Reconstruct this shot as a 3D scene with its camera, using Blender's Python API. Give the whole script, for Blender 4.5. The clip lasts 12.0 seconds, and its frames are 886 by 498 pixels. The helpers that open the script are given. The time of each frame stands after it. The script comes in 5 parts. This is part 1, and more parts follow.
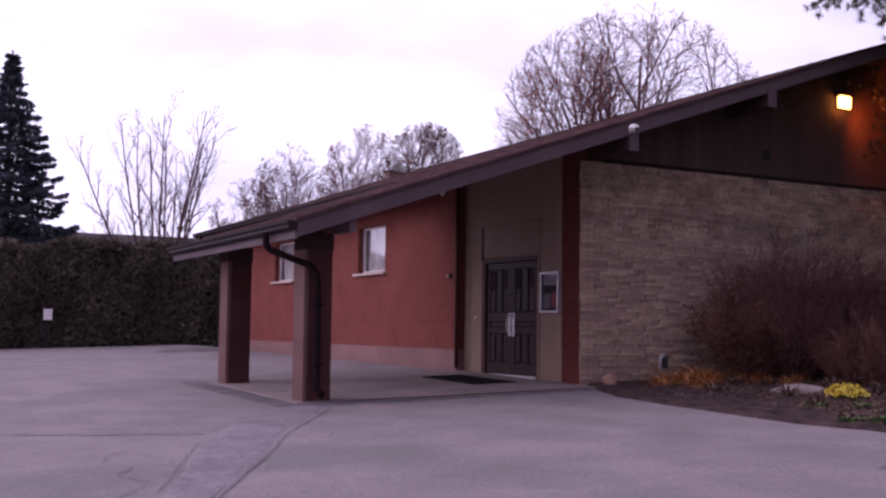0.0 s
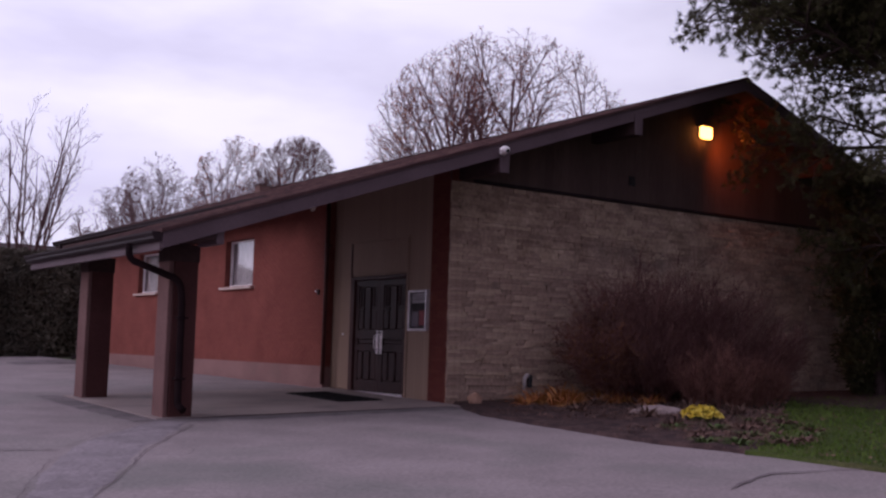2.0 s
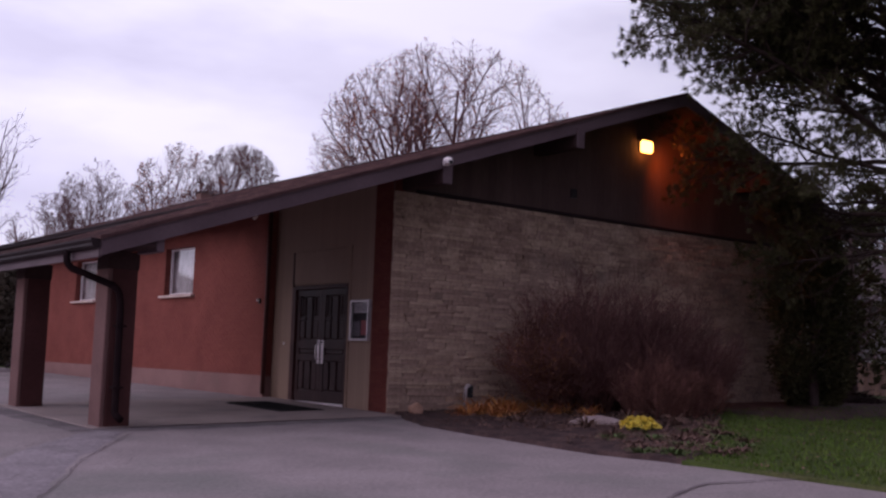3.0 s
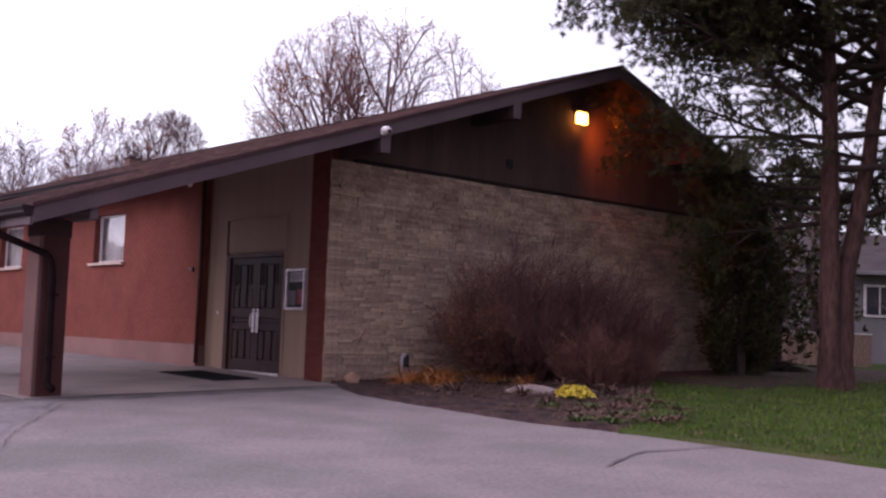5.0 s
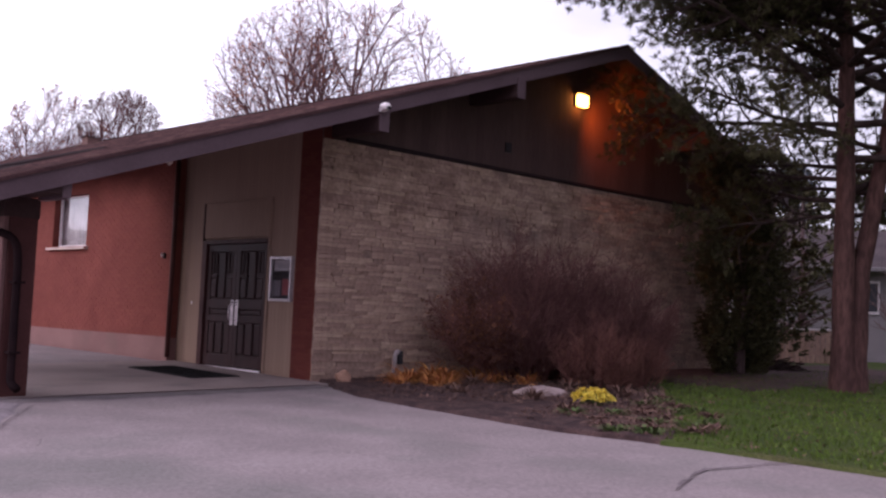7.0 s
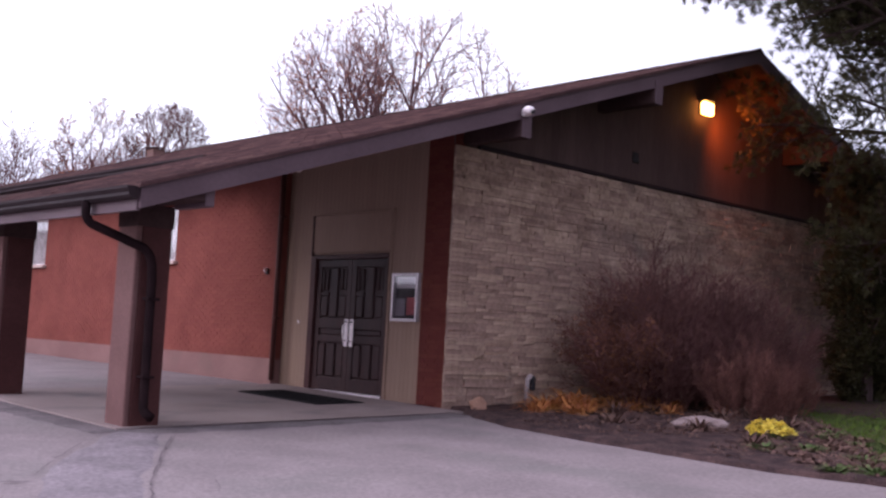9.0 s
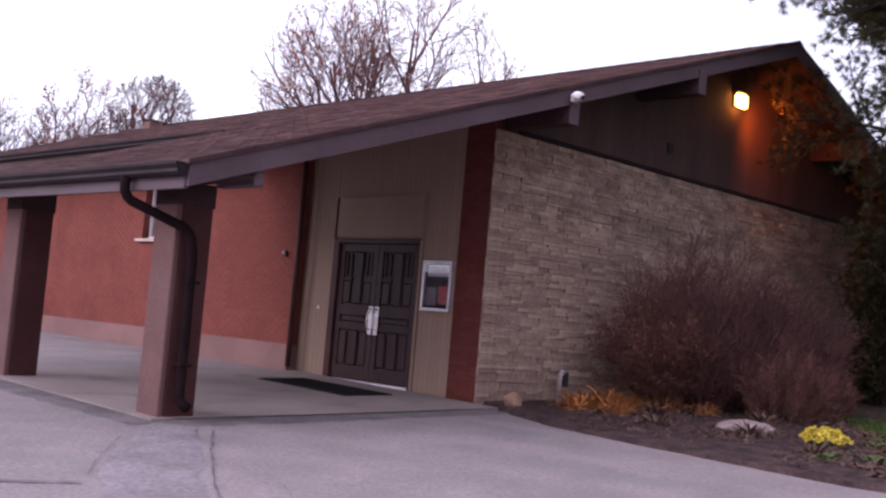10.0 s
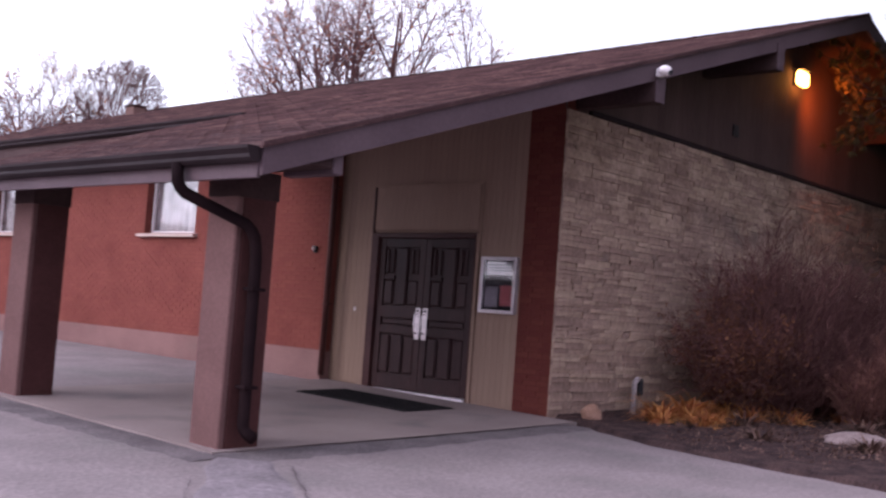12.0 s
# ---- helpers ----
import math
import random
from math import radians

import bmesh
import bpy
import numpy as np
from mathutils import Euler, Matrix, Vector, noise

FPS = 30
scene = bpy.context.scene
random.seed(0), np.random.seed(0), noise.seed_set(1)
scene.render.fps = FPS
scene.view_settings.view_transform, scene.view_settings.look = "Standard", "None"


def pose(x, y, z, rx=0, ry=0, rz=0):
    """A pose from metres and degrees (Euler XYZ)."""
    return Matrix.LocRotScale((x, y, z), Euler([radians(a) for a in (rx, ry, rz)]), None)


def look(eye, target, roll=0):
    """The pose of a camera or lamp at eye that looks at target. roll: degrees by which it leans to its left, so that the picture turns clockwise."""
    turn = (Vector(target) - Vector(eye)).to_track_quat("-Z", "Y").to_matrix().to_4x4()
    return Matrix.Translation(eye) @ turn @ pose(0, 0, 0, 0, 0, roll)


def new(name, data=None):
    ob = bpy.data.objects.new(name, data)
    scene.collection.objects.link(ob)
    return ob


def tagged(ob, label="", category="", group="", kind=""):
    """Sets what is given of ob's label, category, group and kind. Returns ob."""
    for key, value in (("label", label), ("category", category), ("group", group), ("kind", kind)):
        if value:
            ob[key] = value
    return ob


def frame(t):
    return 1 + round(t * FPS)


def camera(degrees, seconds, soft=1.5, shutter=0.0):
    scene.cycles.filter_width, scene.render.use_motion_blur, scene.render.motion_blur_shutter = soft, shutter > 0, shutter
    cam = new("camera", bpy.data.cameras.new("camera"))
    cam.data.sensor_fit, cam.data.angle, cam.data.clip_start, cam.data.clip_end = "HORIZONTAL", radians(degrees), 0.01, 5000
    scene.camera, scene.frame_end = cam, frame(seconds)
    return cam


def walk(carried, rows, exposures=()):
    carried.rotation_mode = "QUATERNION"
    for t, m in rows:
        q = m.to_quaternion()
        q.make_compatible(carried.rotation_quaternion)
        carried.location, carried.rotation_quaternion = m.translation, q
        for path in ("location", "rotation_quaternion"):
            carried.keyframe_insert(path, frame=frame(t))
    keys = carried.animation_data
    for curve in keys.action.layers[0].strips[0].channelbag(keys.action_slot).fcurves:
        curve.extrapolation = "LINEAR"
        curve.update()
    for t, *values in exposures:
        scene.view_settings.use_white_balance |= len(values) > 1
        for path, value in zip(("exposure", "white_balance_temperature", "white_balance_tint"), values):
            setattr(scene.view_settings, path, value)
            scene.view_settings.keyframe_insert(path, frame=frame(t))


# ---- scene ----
cam = camera(43.0, 12.0, soft=2.4, shutter=0.35)
PATH = [
    (0, (-10.812, -15.601, 0.901), (-9.885, -13.835, 1.045), 0.7),
    (0.5, (-10.804, -15.595, 0.899), (-9.829, -13.856, 1.064), 1.5),
    (1, (-10.762, -15.566, 0.917), (-9.745, -13.851, 1.076), 1.8),
    (1.5, (-10.81, -15.589, 0.894), (-9.729, -13.916, 1.074), 1.8),
    (2, (-10.795, -15.589, 0.907), (-9.672, -13.943, 1.086), 1.7),
    (2.5, (-10.812, -15.614, 0.899), (-9.65, -13.997, 1.083), 1.9),
    (3, (-10.813, -15.621, 0.906), (-9.61, -14.037, 1.106), 2.0),
    (3.5, (-10.812, -15.62, 0.912), (-9.584, -14.053, 1.1), 1.6),
    (3.7, (-10.772, -15.618, 0.929), (-9.533, -14.059, 1.113), 1.5),
    (5.3, (-10.947, -15.456, 0.914), (-9.637, -13.951, 1.056), 2.2),
    (5.5, (-10.898, -15.323, 0.878), (-9.655, -13.761, 1.011), 2.3),
    (6, (-10.752, -14.915, 0.862), (-9.594, -13.289, 0.976), 1.5),
    (6.5, (-10.663, -14.373, 0.89), (-9.284, -12.941, 1.101), 3.1),
    (7, (-10.565, -13.882, 0.988), (-9.189, -12.436, 1.121), 2.7),
    (7.2, (-10.569, -13.673, 1.03), (-9.193, -12.229, 1.176), 3.4),
    (8.8, (-10.784, -11.966, 0.993), (-9.467, -10.467, 1.121), 3.4),
    (9, (-10.906, -11.682, 0.959), (-9.557, -10.215, 1.123), 3.1),
    (9.5, (-10.978, -11.053, 1.035), (-9.67, -9.547, 1.179), 3.8),
    (10, (-11.14, -10.557, 1.028), (-9.748, -9.127, 1.164), 4.9),
    (10.5, (-11.087, -9.966, 1.095), (-9.806, -8.436, 1.214), 2.1),
    (11, (-11.062, -9.385, 1.078), (-9.659, -7.968, 1.234), 5.1),
    (11.5, (-11.124, -8.91, 1.091), (-9.734, -7.475, 1.198), 2.2),
    (12, (-10.883, -8.362, 1.128), (-9.434, -6.988, 1.249), 4.2),
]
EXPOSURES = [(0, -0.10, 5980, 35), (0.5, -0.24, 6020, 32), (1.5, -0.47, 6060, 26), (2.5, -0.48, 6080, 25), (3.7, -0.48, 6100, 25), (5.3, 0.30, 6250, 22), (7.2, 0.27, 6250, 22), (8.8, 0.54, 6050, 18), (12, 0.68, 6020, 17)]
walk(cam, [(t, look(eye, target, roll)) for t, eye, target, roll in PATH], EXPOSURES)

# ---- world, sun and exposure ----
world = bpy.data.worlds.new("overcast_dusk")
scene.world = world
world.use_nodes = True
wn, wl = world.node_tree.nodes, world.node_tree.links
wn.clear()
w_out = wn.new("ShaderNodeOutputWorld")
w_bg = wn.new("ShaderNodeBackground")
w_sky = wn.new("ShaderNodeTexSky")
w_sky.sky_type = "NISHITA"
w_sky.sun_disc = False
w_sky.sun_elevation = radians(12)
w_sky.sun_rotation = radians(-70)
w_tc = wn.new("ShaderNodeTexCoord")
w_map = wn.new("ShaderNodeMapping")
w_map.inputs["Scale"].default_value = (1.6, 1.6, 5.0)
w_noise = wn.new("ShaderNodeTexNoise")
w_noise.inputs["Scale"].default_value = 2.1
w_noise.inputs["Detail"].default_value = 5
w_noise.inputs["Roughness"].default_value = 0.5
w_ramp = wn.new("ShaderNodeValToRGB")
w_ramp.color_ramp.elements[0].position, w_ramp.color_ramp.elements[0].color = 0.36, (0.735, 0.715, 0.845, 1)
w_ramp.color_ramp.elements[1].position, w_ramp.color_ramp.elements[1].color = 0.62, (1.01, 0.99, 1.09, 1)
w_gain = wn.new("ShaderNodeMix")
w_gain.data_type, w_gain.blend_type = "RGBA", "MULTIPLY"
w_gain.inputs["Factor"].default_value = 1.0
w_mix = wn.new("ShaderNodeMix")
w_mix.data_type = "RGBA"
w_mix.inputs["Factor"].default_value = 0.9
wl.new(w_tc.outputs["Generated"], w_map.inputs["Vector"])
wl.new(w_map.outputs["Vector"], w_noise.inputs["Vector"])
wl.new(w_noise.outputs["Fac"], w_ramp.inputs["Fac"])
w_dot = wn.new("ShaderNodeVectorMath")
w_dot.operation = "DOT_PRODUCT"
w_dot.inputs[1].default_value = (-0.48, 0.64, 0.60)
w_west = wn.new("ShaderNodeMapRange")
w_west.interpolation_type = "SMOOTHSTEP"
w_west.inputs["From Min"].default_value, w_west.inputs["From Max"].default_value = -1.0, 1.0
w_west.inputs["To Min"].default_value, w_west.inputs["To Max"].default_value = 2.3, 16.5
wl.new(w_tc.outputs["Generated"], w_dot.inputs[0])
wl.new(w_dot.outputs["Value"], w_west.inputs["Value"])
wl.new(w_west.outputs["Result"], w_gain.inputs["B"])
wl.new(w_ramp.outputs["Color"], w_gain.inputs["A"])
wl.new(w_sky.outputs["Color"], w_mix.inputs["A"])
wl.new(w_gain.outputs["Result"], w_mix.inputs["B"])
wl.new(w_mix.outputs["Result"], w_bg.inputs["Color"])
w_bg.inputs["Strength"].default_value = 0.1
wl.new(w_bg.outputs["Background"], w_out.inputs["Surface"])

sun_data = bpy.data.lights.new("sun", "SUN")
sun_data.energy, sun_data.angle, sun_data.color = 0.8, radians(30), (1.0, 0.93, 0.88)
sun = new("sun", sun_data)
sun.matrix_world = look((-30, 15, 17), (0, 0, 0))


# ---- materials ----
def link(nt, a, b):
    nt.links.new(a, b)


def pmat(name, c1, c2, scale=3.0, rough=0.8, metal=0.0, bump=0.25, fine=40.0, grain=0.25, rand=0.0, stretch=(1, 1, 1), spec=0.15, stain=None):
    """Principled material: two tones mixed by a large noise, grain by a fine one, relief, and a tone per piece."""
    c1, c2 = ((r * 1.02, g * 0.94, b) for r, g, b in (c1, c2))
    m = bpy.data.materials.new(name)
    m.use_nodes = True
    nt = m.node_tree
    n = nt.nodes
    bsdf = n["Principled BSDF"]
    tc = n.new("ShaderNodeTexCoord")
    mp = n.new("ShaderNodeMapping")
    mp.inputs["Scale"].default_value = stretch
    link(nt, tc.outputs["Object"], mp.inputs["Vector"])
    big = n.new("ShaderNodeTexNoise")
    big.inputs["Scale"].default_value, big.inputs["Detail"].default_value = scale, 6
    small = n.new("ShaderNodeTexNoise")
    small.inputs["Scale"].default_value, small.inputs["Detail"].default_value = fine, 4
    link(nt, mp.outputs["Vector"], big.inputs["Vector"])
    link(nt, mp.outputs["Vector"], small.inputs["Vector"])
    ramp = n.new("ShaderNodeValToRGB")
    ramp.color_ramp.elements[0].position, ramp.color_ramp.elements[0].color = 0.35, (*c1, 1)
    ramp.color_ramp.elements[1].position, ramp.color_ramp.elements[1].color = 0.65, (*c2, 1)
    link(nt, big.outputs["Fac"], ramp.inputs["Fac"])
    colour = ramp.outputs["Color"]
    if stain:
        tint, sscale, lo, hi = stain
        sn = n.new("ShaderNodeTexNoise")
        sn.inputs["Scale"].default_value, sn.inputs["Detail"].default_value = sscale, 8
        link(nt, tc.outputs["Object"], sn.inputs["Vector"])
        sr = n.new("ShaderNodeMapRange")
        sr.inputs["From Min"].default_value, sr.inputs["From Max"].default_value = lo, hi
        link(nt, sn.outputs["Fac"], sr.inputs["Value"])
        sm = n.new("ShaderNodeMix")
        sm.data_type = "RGBA"
        sm.inputs["B"].default_value = (*tint, 1)
        link(nt, sr.outputs["Result"], sm.inputs["Factor"])
        link(nt, colour, sm.inputs["A"])
        colour = sm.outputs["Result"]
    val = n.new("ShaderNodeMapRange")
    val.inputs["From Min"].default_value, val.inputs["From Max"].default_value = 0.3, 0.7
    val.inputs["To Min"].default_value, val.inputs["To Max"].default_value = 1 - grain, 1 + grain
    link(nt, small.outputs["Fac"], val.inputs["Value"])
    hsv = n.new("ShaderNodeHueSaturation")
    link(nt, colour, hsv.inputs["Color"])
    tone = val.outputs["Result"]
    if rand:
        info = n.new("ShaderNodeObjectInfo")
        geo = n.new("ShaderNodeNewGeometry")
        add = n.new("ShaderNodeMath")
        add.operation = "ADD"
        link(nt, info.outputs["Random"], add.inputs[0])
        link(nt, geo.outputs["Random Per Island"], add.inputs[1])
        fr = n.new("ShaderNodeMath")
        fr.operation = "FRACT"
        link(nt, add.outputs[0], fr.inputs[0])
        rr = n.new("ShaderNodeMapRange")
        rr.inputs["To Min"].default_value, rr.inputs["To Max"].default_value = 1 - rand, 1 + rand
        link(nt, fr.outputs[0], rr.inputs["Value"])
        mul = n.new("ShaderNodeMath")
        mul.operation = "MULTIPLY"
        link(nt, tone, mul.inputs[0])
        link(nt, rr.outputs["Result"], mul.inputs[1])
        tone = mul.outputs[0]
        hue = n.new("ShaderNodeMath")
        hue.operation = "MULTIPLY_ADD"
        hue.inputs[1].default_value, hue.inputs[2].default_value = 0.03 * min(1, rand * 3), 0.5 - 0.015 * min(1, rand * 3)
        link(nt, fr.outputs[0], hue.inputs[0])
        link(nt, hue.outputs[0], hsv.inputs["Hue"])
    link(nt, tone, hsv.inputs["Value"])
    link(nt, hsv.outputs["Color"], bsdf.inputs["Base Color"])
    bsdf.inputs["Roughness"].default_value = rough
    bsdf.inputs["Metallic"].default_value = metal
    bsdf.inputs["Specular IOR Level"].default_value = spec
    if bump:
        bp = n.new("ShaderNodeBump")
        bp.inputs["Strength"].default_value, bp.inputs["Distance"].default_value = bump, 0.02
        link(nt, small.outputs["Fac"], bp.inputs["Height"])
        link(nt, bp.outputs["Normal"], bsdf.inputs["Normal"])
    return m


M = {}
M["asphalt"] = pmat("asphalt", (0.205, 0.181, 0.174), (0.252, 0.223, 0.214), 1.1, 0.9, bump=0.4, fine=26, grain=0.19, stain=((0.172, 0.154, 0.15), 0.45, 0.5, 0.72))
M["patch"] = pmat("asphalt_patch", (0.178, 0.161, 0.163), (0.236, 0.214, 0.217), 2.6, 0.9, bump=0.5, fine=22, grain=0.24)
M["crack"] = pmat("crack_fill", (0.10, 0.086, 0.086), (0.16, 0.14, 0.14), 6, 0.95, bump=0.4)
M["concrete"] = pmat("concrete", (0.225, 0.188, 0.172), (0.28, 0.236, 0.216), 0.8, 0.85, bump=0.25, fine=60, grain=0.12, stain=((0.15, 0.13, 0.13), 1.1, 0.55, 0.8))
M["soil"] = pmat("mulch", (0.032, 0.021, 0.021), (0.078, 0.050, 0.045), 5, 0.95, bump=0.9, fine=45, grain=0.5)
M["grass_soil"] = pmat("lawn_soil", (0.032, 0.052, 0.010), (0.052, 0.074, 0.017), 0.9, 0.95, bump=0.6, fine=30, grain=0.35, stain=((0.09, 0.075, 0.04), 0.7, 0.58, 0.75))
M["grass"] = pmat("grass_blade", (0.058, 0.102, 0.015), (0.092, 0.136, 0.025), 1.2, 0.7, bump=0, rand=0.35)
M["brick"] = pmat("red_brick", (0.182, 0.055, 0.042), (0.226, 0.072, 0.054), 1.5, 0.85, bump=0.2, fine=40, grain=0.09, rand=0.04, stain=((0.15, 0.04, 0.032), 0.9, 0.55, 0.8))
M["mortar"] = pmat("mortar", (0.166, 0.055, 0.042), (0.205, 0.070, 0.053), 4, 0.95, bump=0.3, fine=80)
M["mortar_dark"] = pmat("dark_mortar", (0.10, 0.03, 0.023), (0.125, 0.038, 0.03), 4, 0.95, bump=0.3, fine=80)
M["brick_dark"] = pmat("brown_brick", (0.115, 0.032, 0.025), (0.15, 0.044, 0.033), 2, 0.85, bump=0.35, fine=55, grain=0.15, rand=0.10)
M["band"] = pmat("painted_foundation", (0.205, 0.120, 0.107), (0.248, 0.149, 0.132), 1.2, 0.85, bump=0.25, fine=40, grain=0.1, stain=((0.20, 0.12, 0.11), 1.6, 0.56, 0.8))
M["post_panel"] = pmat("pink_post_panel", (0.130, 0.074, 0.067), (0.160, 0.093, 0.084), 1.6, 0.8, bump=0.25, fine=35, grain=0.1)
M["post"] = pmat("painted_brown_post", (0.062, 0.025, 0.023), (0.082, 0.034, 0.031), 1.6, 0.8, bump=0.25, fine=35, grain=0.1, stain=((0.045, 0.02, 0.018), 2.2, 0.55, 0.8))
M["stone"] = pmat("ledge_stone", (0.25, 0.179, 0.134), (0.385, 0.288, 0.218), 2.2, 0.9, bump=0.7, fine=14, grain=0.24, rand=0.21, stain=((0.20, 0.145, 0.125), 1.3, 0.54, 0.74))
M["stone_joint"] = pmat("stone_joint", (0.23, 0.17, 0.145), (0.28, 0.21, 0.18), 5, 0.95, bump=0.4)
M["siding"] = pmat("tan_siding", (0.26, 0.187, 0.135), (0.305, 0.222, 0.164), 1.4, 0.7, bump=0.15, fine=30, grain=0.07, rand=0.05, stretch=(1, 1, 0.15))
M["gable"] = pmat("brown_gable_siding", (0.074, 0.049, 0.045), (0.097, 0.064, 0.058), 1.2, 0.75, bump=0.2, fine=30, grain=0.12, rand=0.08, stretch=(1, 1, 0.12))
M["fascia"] = pmat("fascia_paint", (0.095, 0.068, 0.076), (0.12, 0.087, 0.096), 1.0, 0.55, bump=0.12, fine=30, grain=0.08)
M["eave_brown"] = pmat("brown_eave_paint", (0.07, 0.045, 0.043), (0.09, 0.058, 0.055), 1.2, 0.7, bump=0.12, fine=30)
# colour darkened to hold the shade beneath the roof
M["shaded_soffit"] = pmat("soffit_boards_in_shade", (0.038, 0.023, 0.023), (0.055, 0.033, 0.031), 1.5, 0.8, bump=0.2, fine=20, grain=0.15)
M["gutter"] = pmat("brown_gutter", (0.02, 0.013, 0.015), (0.028, 0.019, 0.021), 2, 0.6, bump=0.05, fine=20, grain=0.08, spec=0.12)
M["spout"] = pmat("dark_spout_paint", (0.013, 0.008, 0.009), (0.021, 0.012, 0.013), 2, 0.85, bump=0.05, fine=20, grain=0.1, spec=0.04)
M["downpipe"] = pmat("brown_downpipe", (0.06, 0.025, 0.022), (0.085, 0.035, 0.03), 2, 0.45, bump=0.05, fine=20, grain=0.1)
M["shingle"] = pmat("asphalt_shingle", (0.062, 0.035, 0.035), (0.108, 0.062, 0.058), 1.6, 0.95, bump=0.6, fine=60, grain=0.35, rand=0.36)
M["door"] = pmat("dark_door_paint", (0.027, 0.012, 0.013), (0.042, 0.019, 0.019), 2, 0.5, bump=0.1, fine=30, grain=0.22, stretch=(1, 1, 0.2), spec=0.2)
M["door_frame"] = pmat("door_frame_paint", (0.05, 0.022, 0.022), (0.07, 0.032, 0.03), 2, 0.5, bump=0.05)
M["steel"] = pmat("brushed_steel", (0.62, 0.60, 0.58), (0.72, 0.70, 0.68), 6, 0.32, metal=0.9, bump=0.03)
M["sill_metal"] = pmat("aluminium_sill", (0.72, 0.70, 0.69), (0.82, 0.80, 0.79), 6, 0.5, metal=0.0, bump=0.03)
M["alu"] = pmat("aluminium_frame", (0.46, 0.44, 0.44), (0.54, 0.52, 0.52), 6, 0.4, metal=0.6, bump=0.03)
M["white_paint"] = pmat("white_paint", (0.70, 0.68, 0.66), (0.8, 0.78, 0.76), 3, 0.5, bump=0.05)
M["cream"] = pmat("cream_sill_stone", (0.52, 0.43, 0.36), (0.62, 0.52, 0.45), 3, 0.7, bump=0.2)
M["curtain"] = pmat("sheer_curtain", (0.36, 0.35, 0.35), (0.58, 0.56, 0.56), 5, 0.9, bump=0.05)
M["black"] = pmat("black_rubber", (0.012, 0.011, 0.012), (0.022, 0.02, 0.02), 8, 0.9, bump=0.7, fine=120, grain=0.3)
M["board_back"] = pmat("board_backing", (0.07, 0.06, 0.075), (0.10, 0.09, 0.105), 4, 0.8, bump=0)
M["paper"] = pmat("paper_white", (0.72, 0.70, 0.72), (0.8, 0.78, 0.8), 3, 0.7, bump=0)
M["paper_grey"] = pmat("paper_grey", (0.28, 0.26, 0.30), (0.36, 0.34, 0.38), 3, 0.7, bump=0)
M["paper_red"] = pmat("paper_red", (0.48, 0.14, 0.15), (0.58, 0.20, 0.21), 3, 0.7, bump=0)
M["ink"] = pmat("printed_bars", (0.06, 0.055, 0.065), (0.10, 0.09, 0.10), 3, 0.7, bump=0)
M["plastic_dark"] = pmat("dark_plastic", (0.02, 0.02, 0.022), (0.03, 0.03, 0.032), 5, 0.4, bump=0)
M["limb"] = pmat("dark_limb_bark", (0.034, 0.024, 0.022), (0.055, 0.038, 0.034), 3, 0.95, bump=0.5, fine=14, grain=0.3)
M["bark"] = pmat("pine_bark", (0.060, 0.033, 0.029), (0.105, 0.058, 0.049), 3, 0.95, bump=1.0, fine=14, grain=0.4, stretch=(1, 1, 0.3))
M["bark_grey"] = pmat("grey_bark", (0.085, 0.06, 0.06), (0.14, 0.10, 0.095), 2, 0.95, bump=0.4, fine=20, stretch=(1, 1, 0.3))
M["twig"] = pmat("bare_twig", (0.115, 0.062, 0.064), (0.165, 0.09, 0.088), 2, 0.9, bump=0)
M["leaf_rust"] = pmat("rust_leaf", (0.38, 0.13, 0.07), (0.48, 0.19, 0.10), 1.5, 0.8, bump=0, rand=0.4)
M["leaf_dark"] = pmat("dry_dark_leaf", (0.10, 0.055, 0.045), (0.16, 0.09, 0.07), 1.5, 0.8, bump=0, rand=0.4)
M["needle"] = pmat("pine_needle", (0.040, 0.039, 0.017), (0.070, 0.066, 0.029), 1.2, 0.7, bump=0, rand=0.45)
M["needle_blue"] = pmat("spruce_needle", (0.05, 0.068, 0.082), (0.09, 0.112, 0.132), 0.9, 0.75, bump=0, rand=0.45)
M["hedge"] = pmat("cedar_leaf", (0.095, 0.087, 0.068), (0.15, 0.132, 0.098), 0.6, 0.85, bump=0, rand=0.22)
# darker than the sprays, to carry the shade inside the hedge
M["hedge_shade_core"] = pmat("hedge_shade_core", (0.045, 0.042, 0.034), (0.065, 0.06, 0.047), 2, 1.0, bump=0.5, fine=8)
M["bush_twig"] = pmat("red_brown_twig", (0.105, 0.05, 0.046), (0.15, 0.074, 0.066), 1.0, 0.9, bump=0, rand=0.35)
M["bush_leaf"] = pmat("rusty_bush_leaf", (0.105, 0.042, 0.022), (0.145, 0.06, 0.03), 1.0, 0.8, bump=0, rand=0.4)
M["dry_blade"] = pmat("dry_orange_blade", (0.34, 0.125, 0.045), (0.52, 0.25, 0.085), 2.0, 0.8, bump=0, rand=0.35)
M["litter"] = pmat("fallen_leaf", (0.095, 0.058, 0.046), (0.17, 0.105, 0.082), 2.0, 0.85, bump=0, rand=0.5)
M["tan_stalk"] = pmat("tan_stalk", (0.125, 0.057, 0.046), (0.175, 0.084, 0.066), 2.0, 0.85, bump=0, rand=0.35)
M["yellow"] = pmat("yellow_petal", (0.62, 0.50, 0.05), (0.75, 0.64, 0.12), 4.0, 0.7, bump=0, rand=0.25)
M["stem"] = pmat("green_stem", (0.06, 0.10, 0.03), (0.10, 0.13, 0.045), 4.0, 0.8, bump=0, rand=0.3)
M["boulder"] = pmat("pale_boulder", (0.26, 0.208, 0.19), (0.35, 0.288, 0.265), 4, 0.9, bump=0.6, fine=25, grain=0.15)
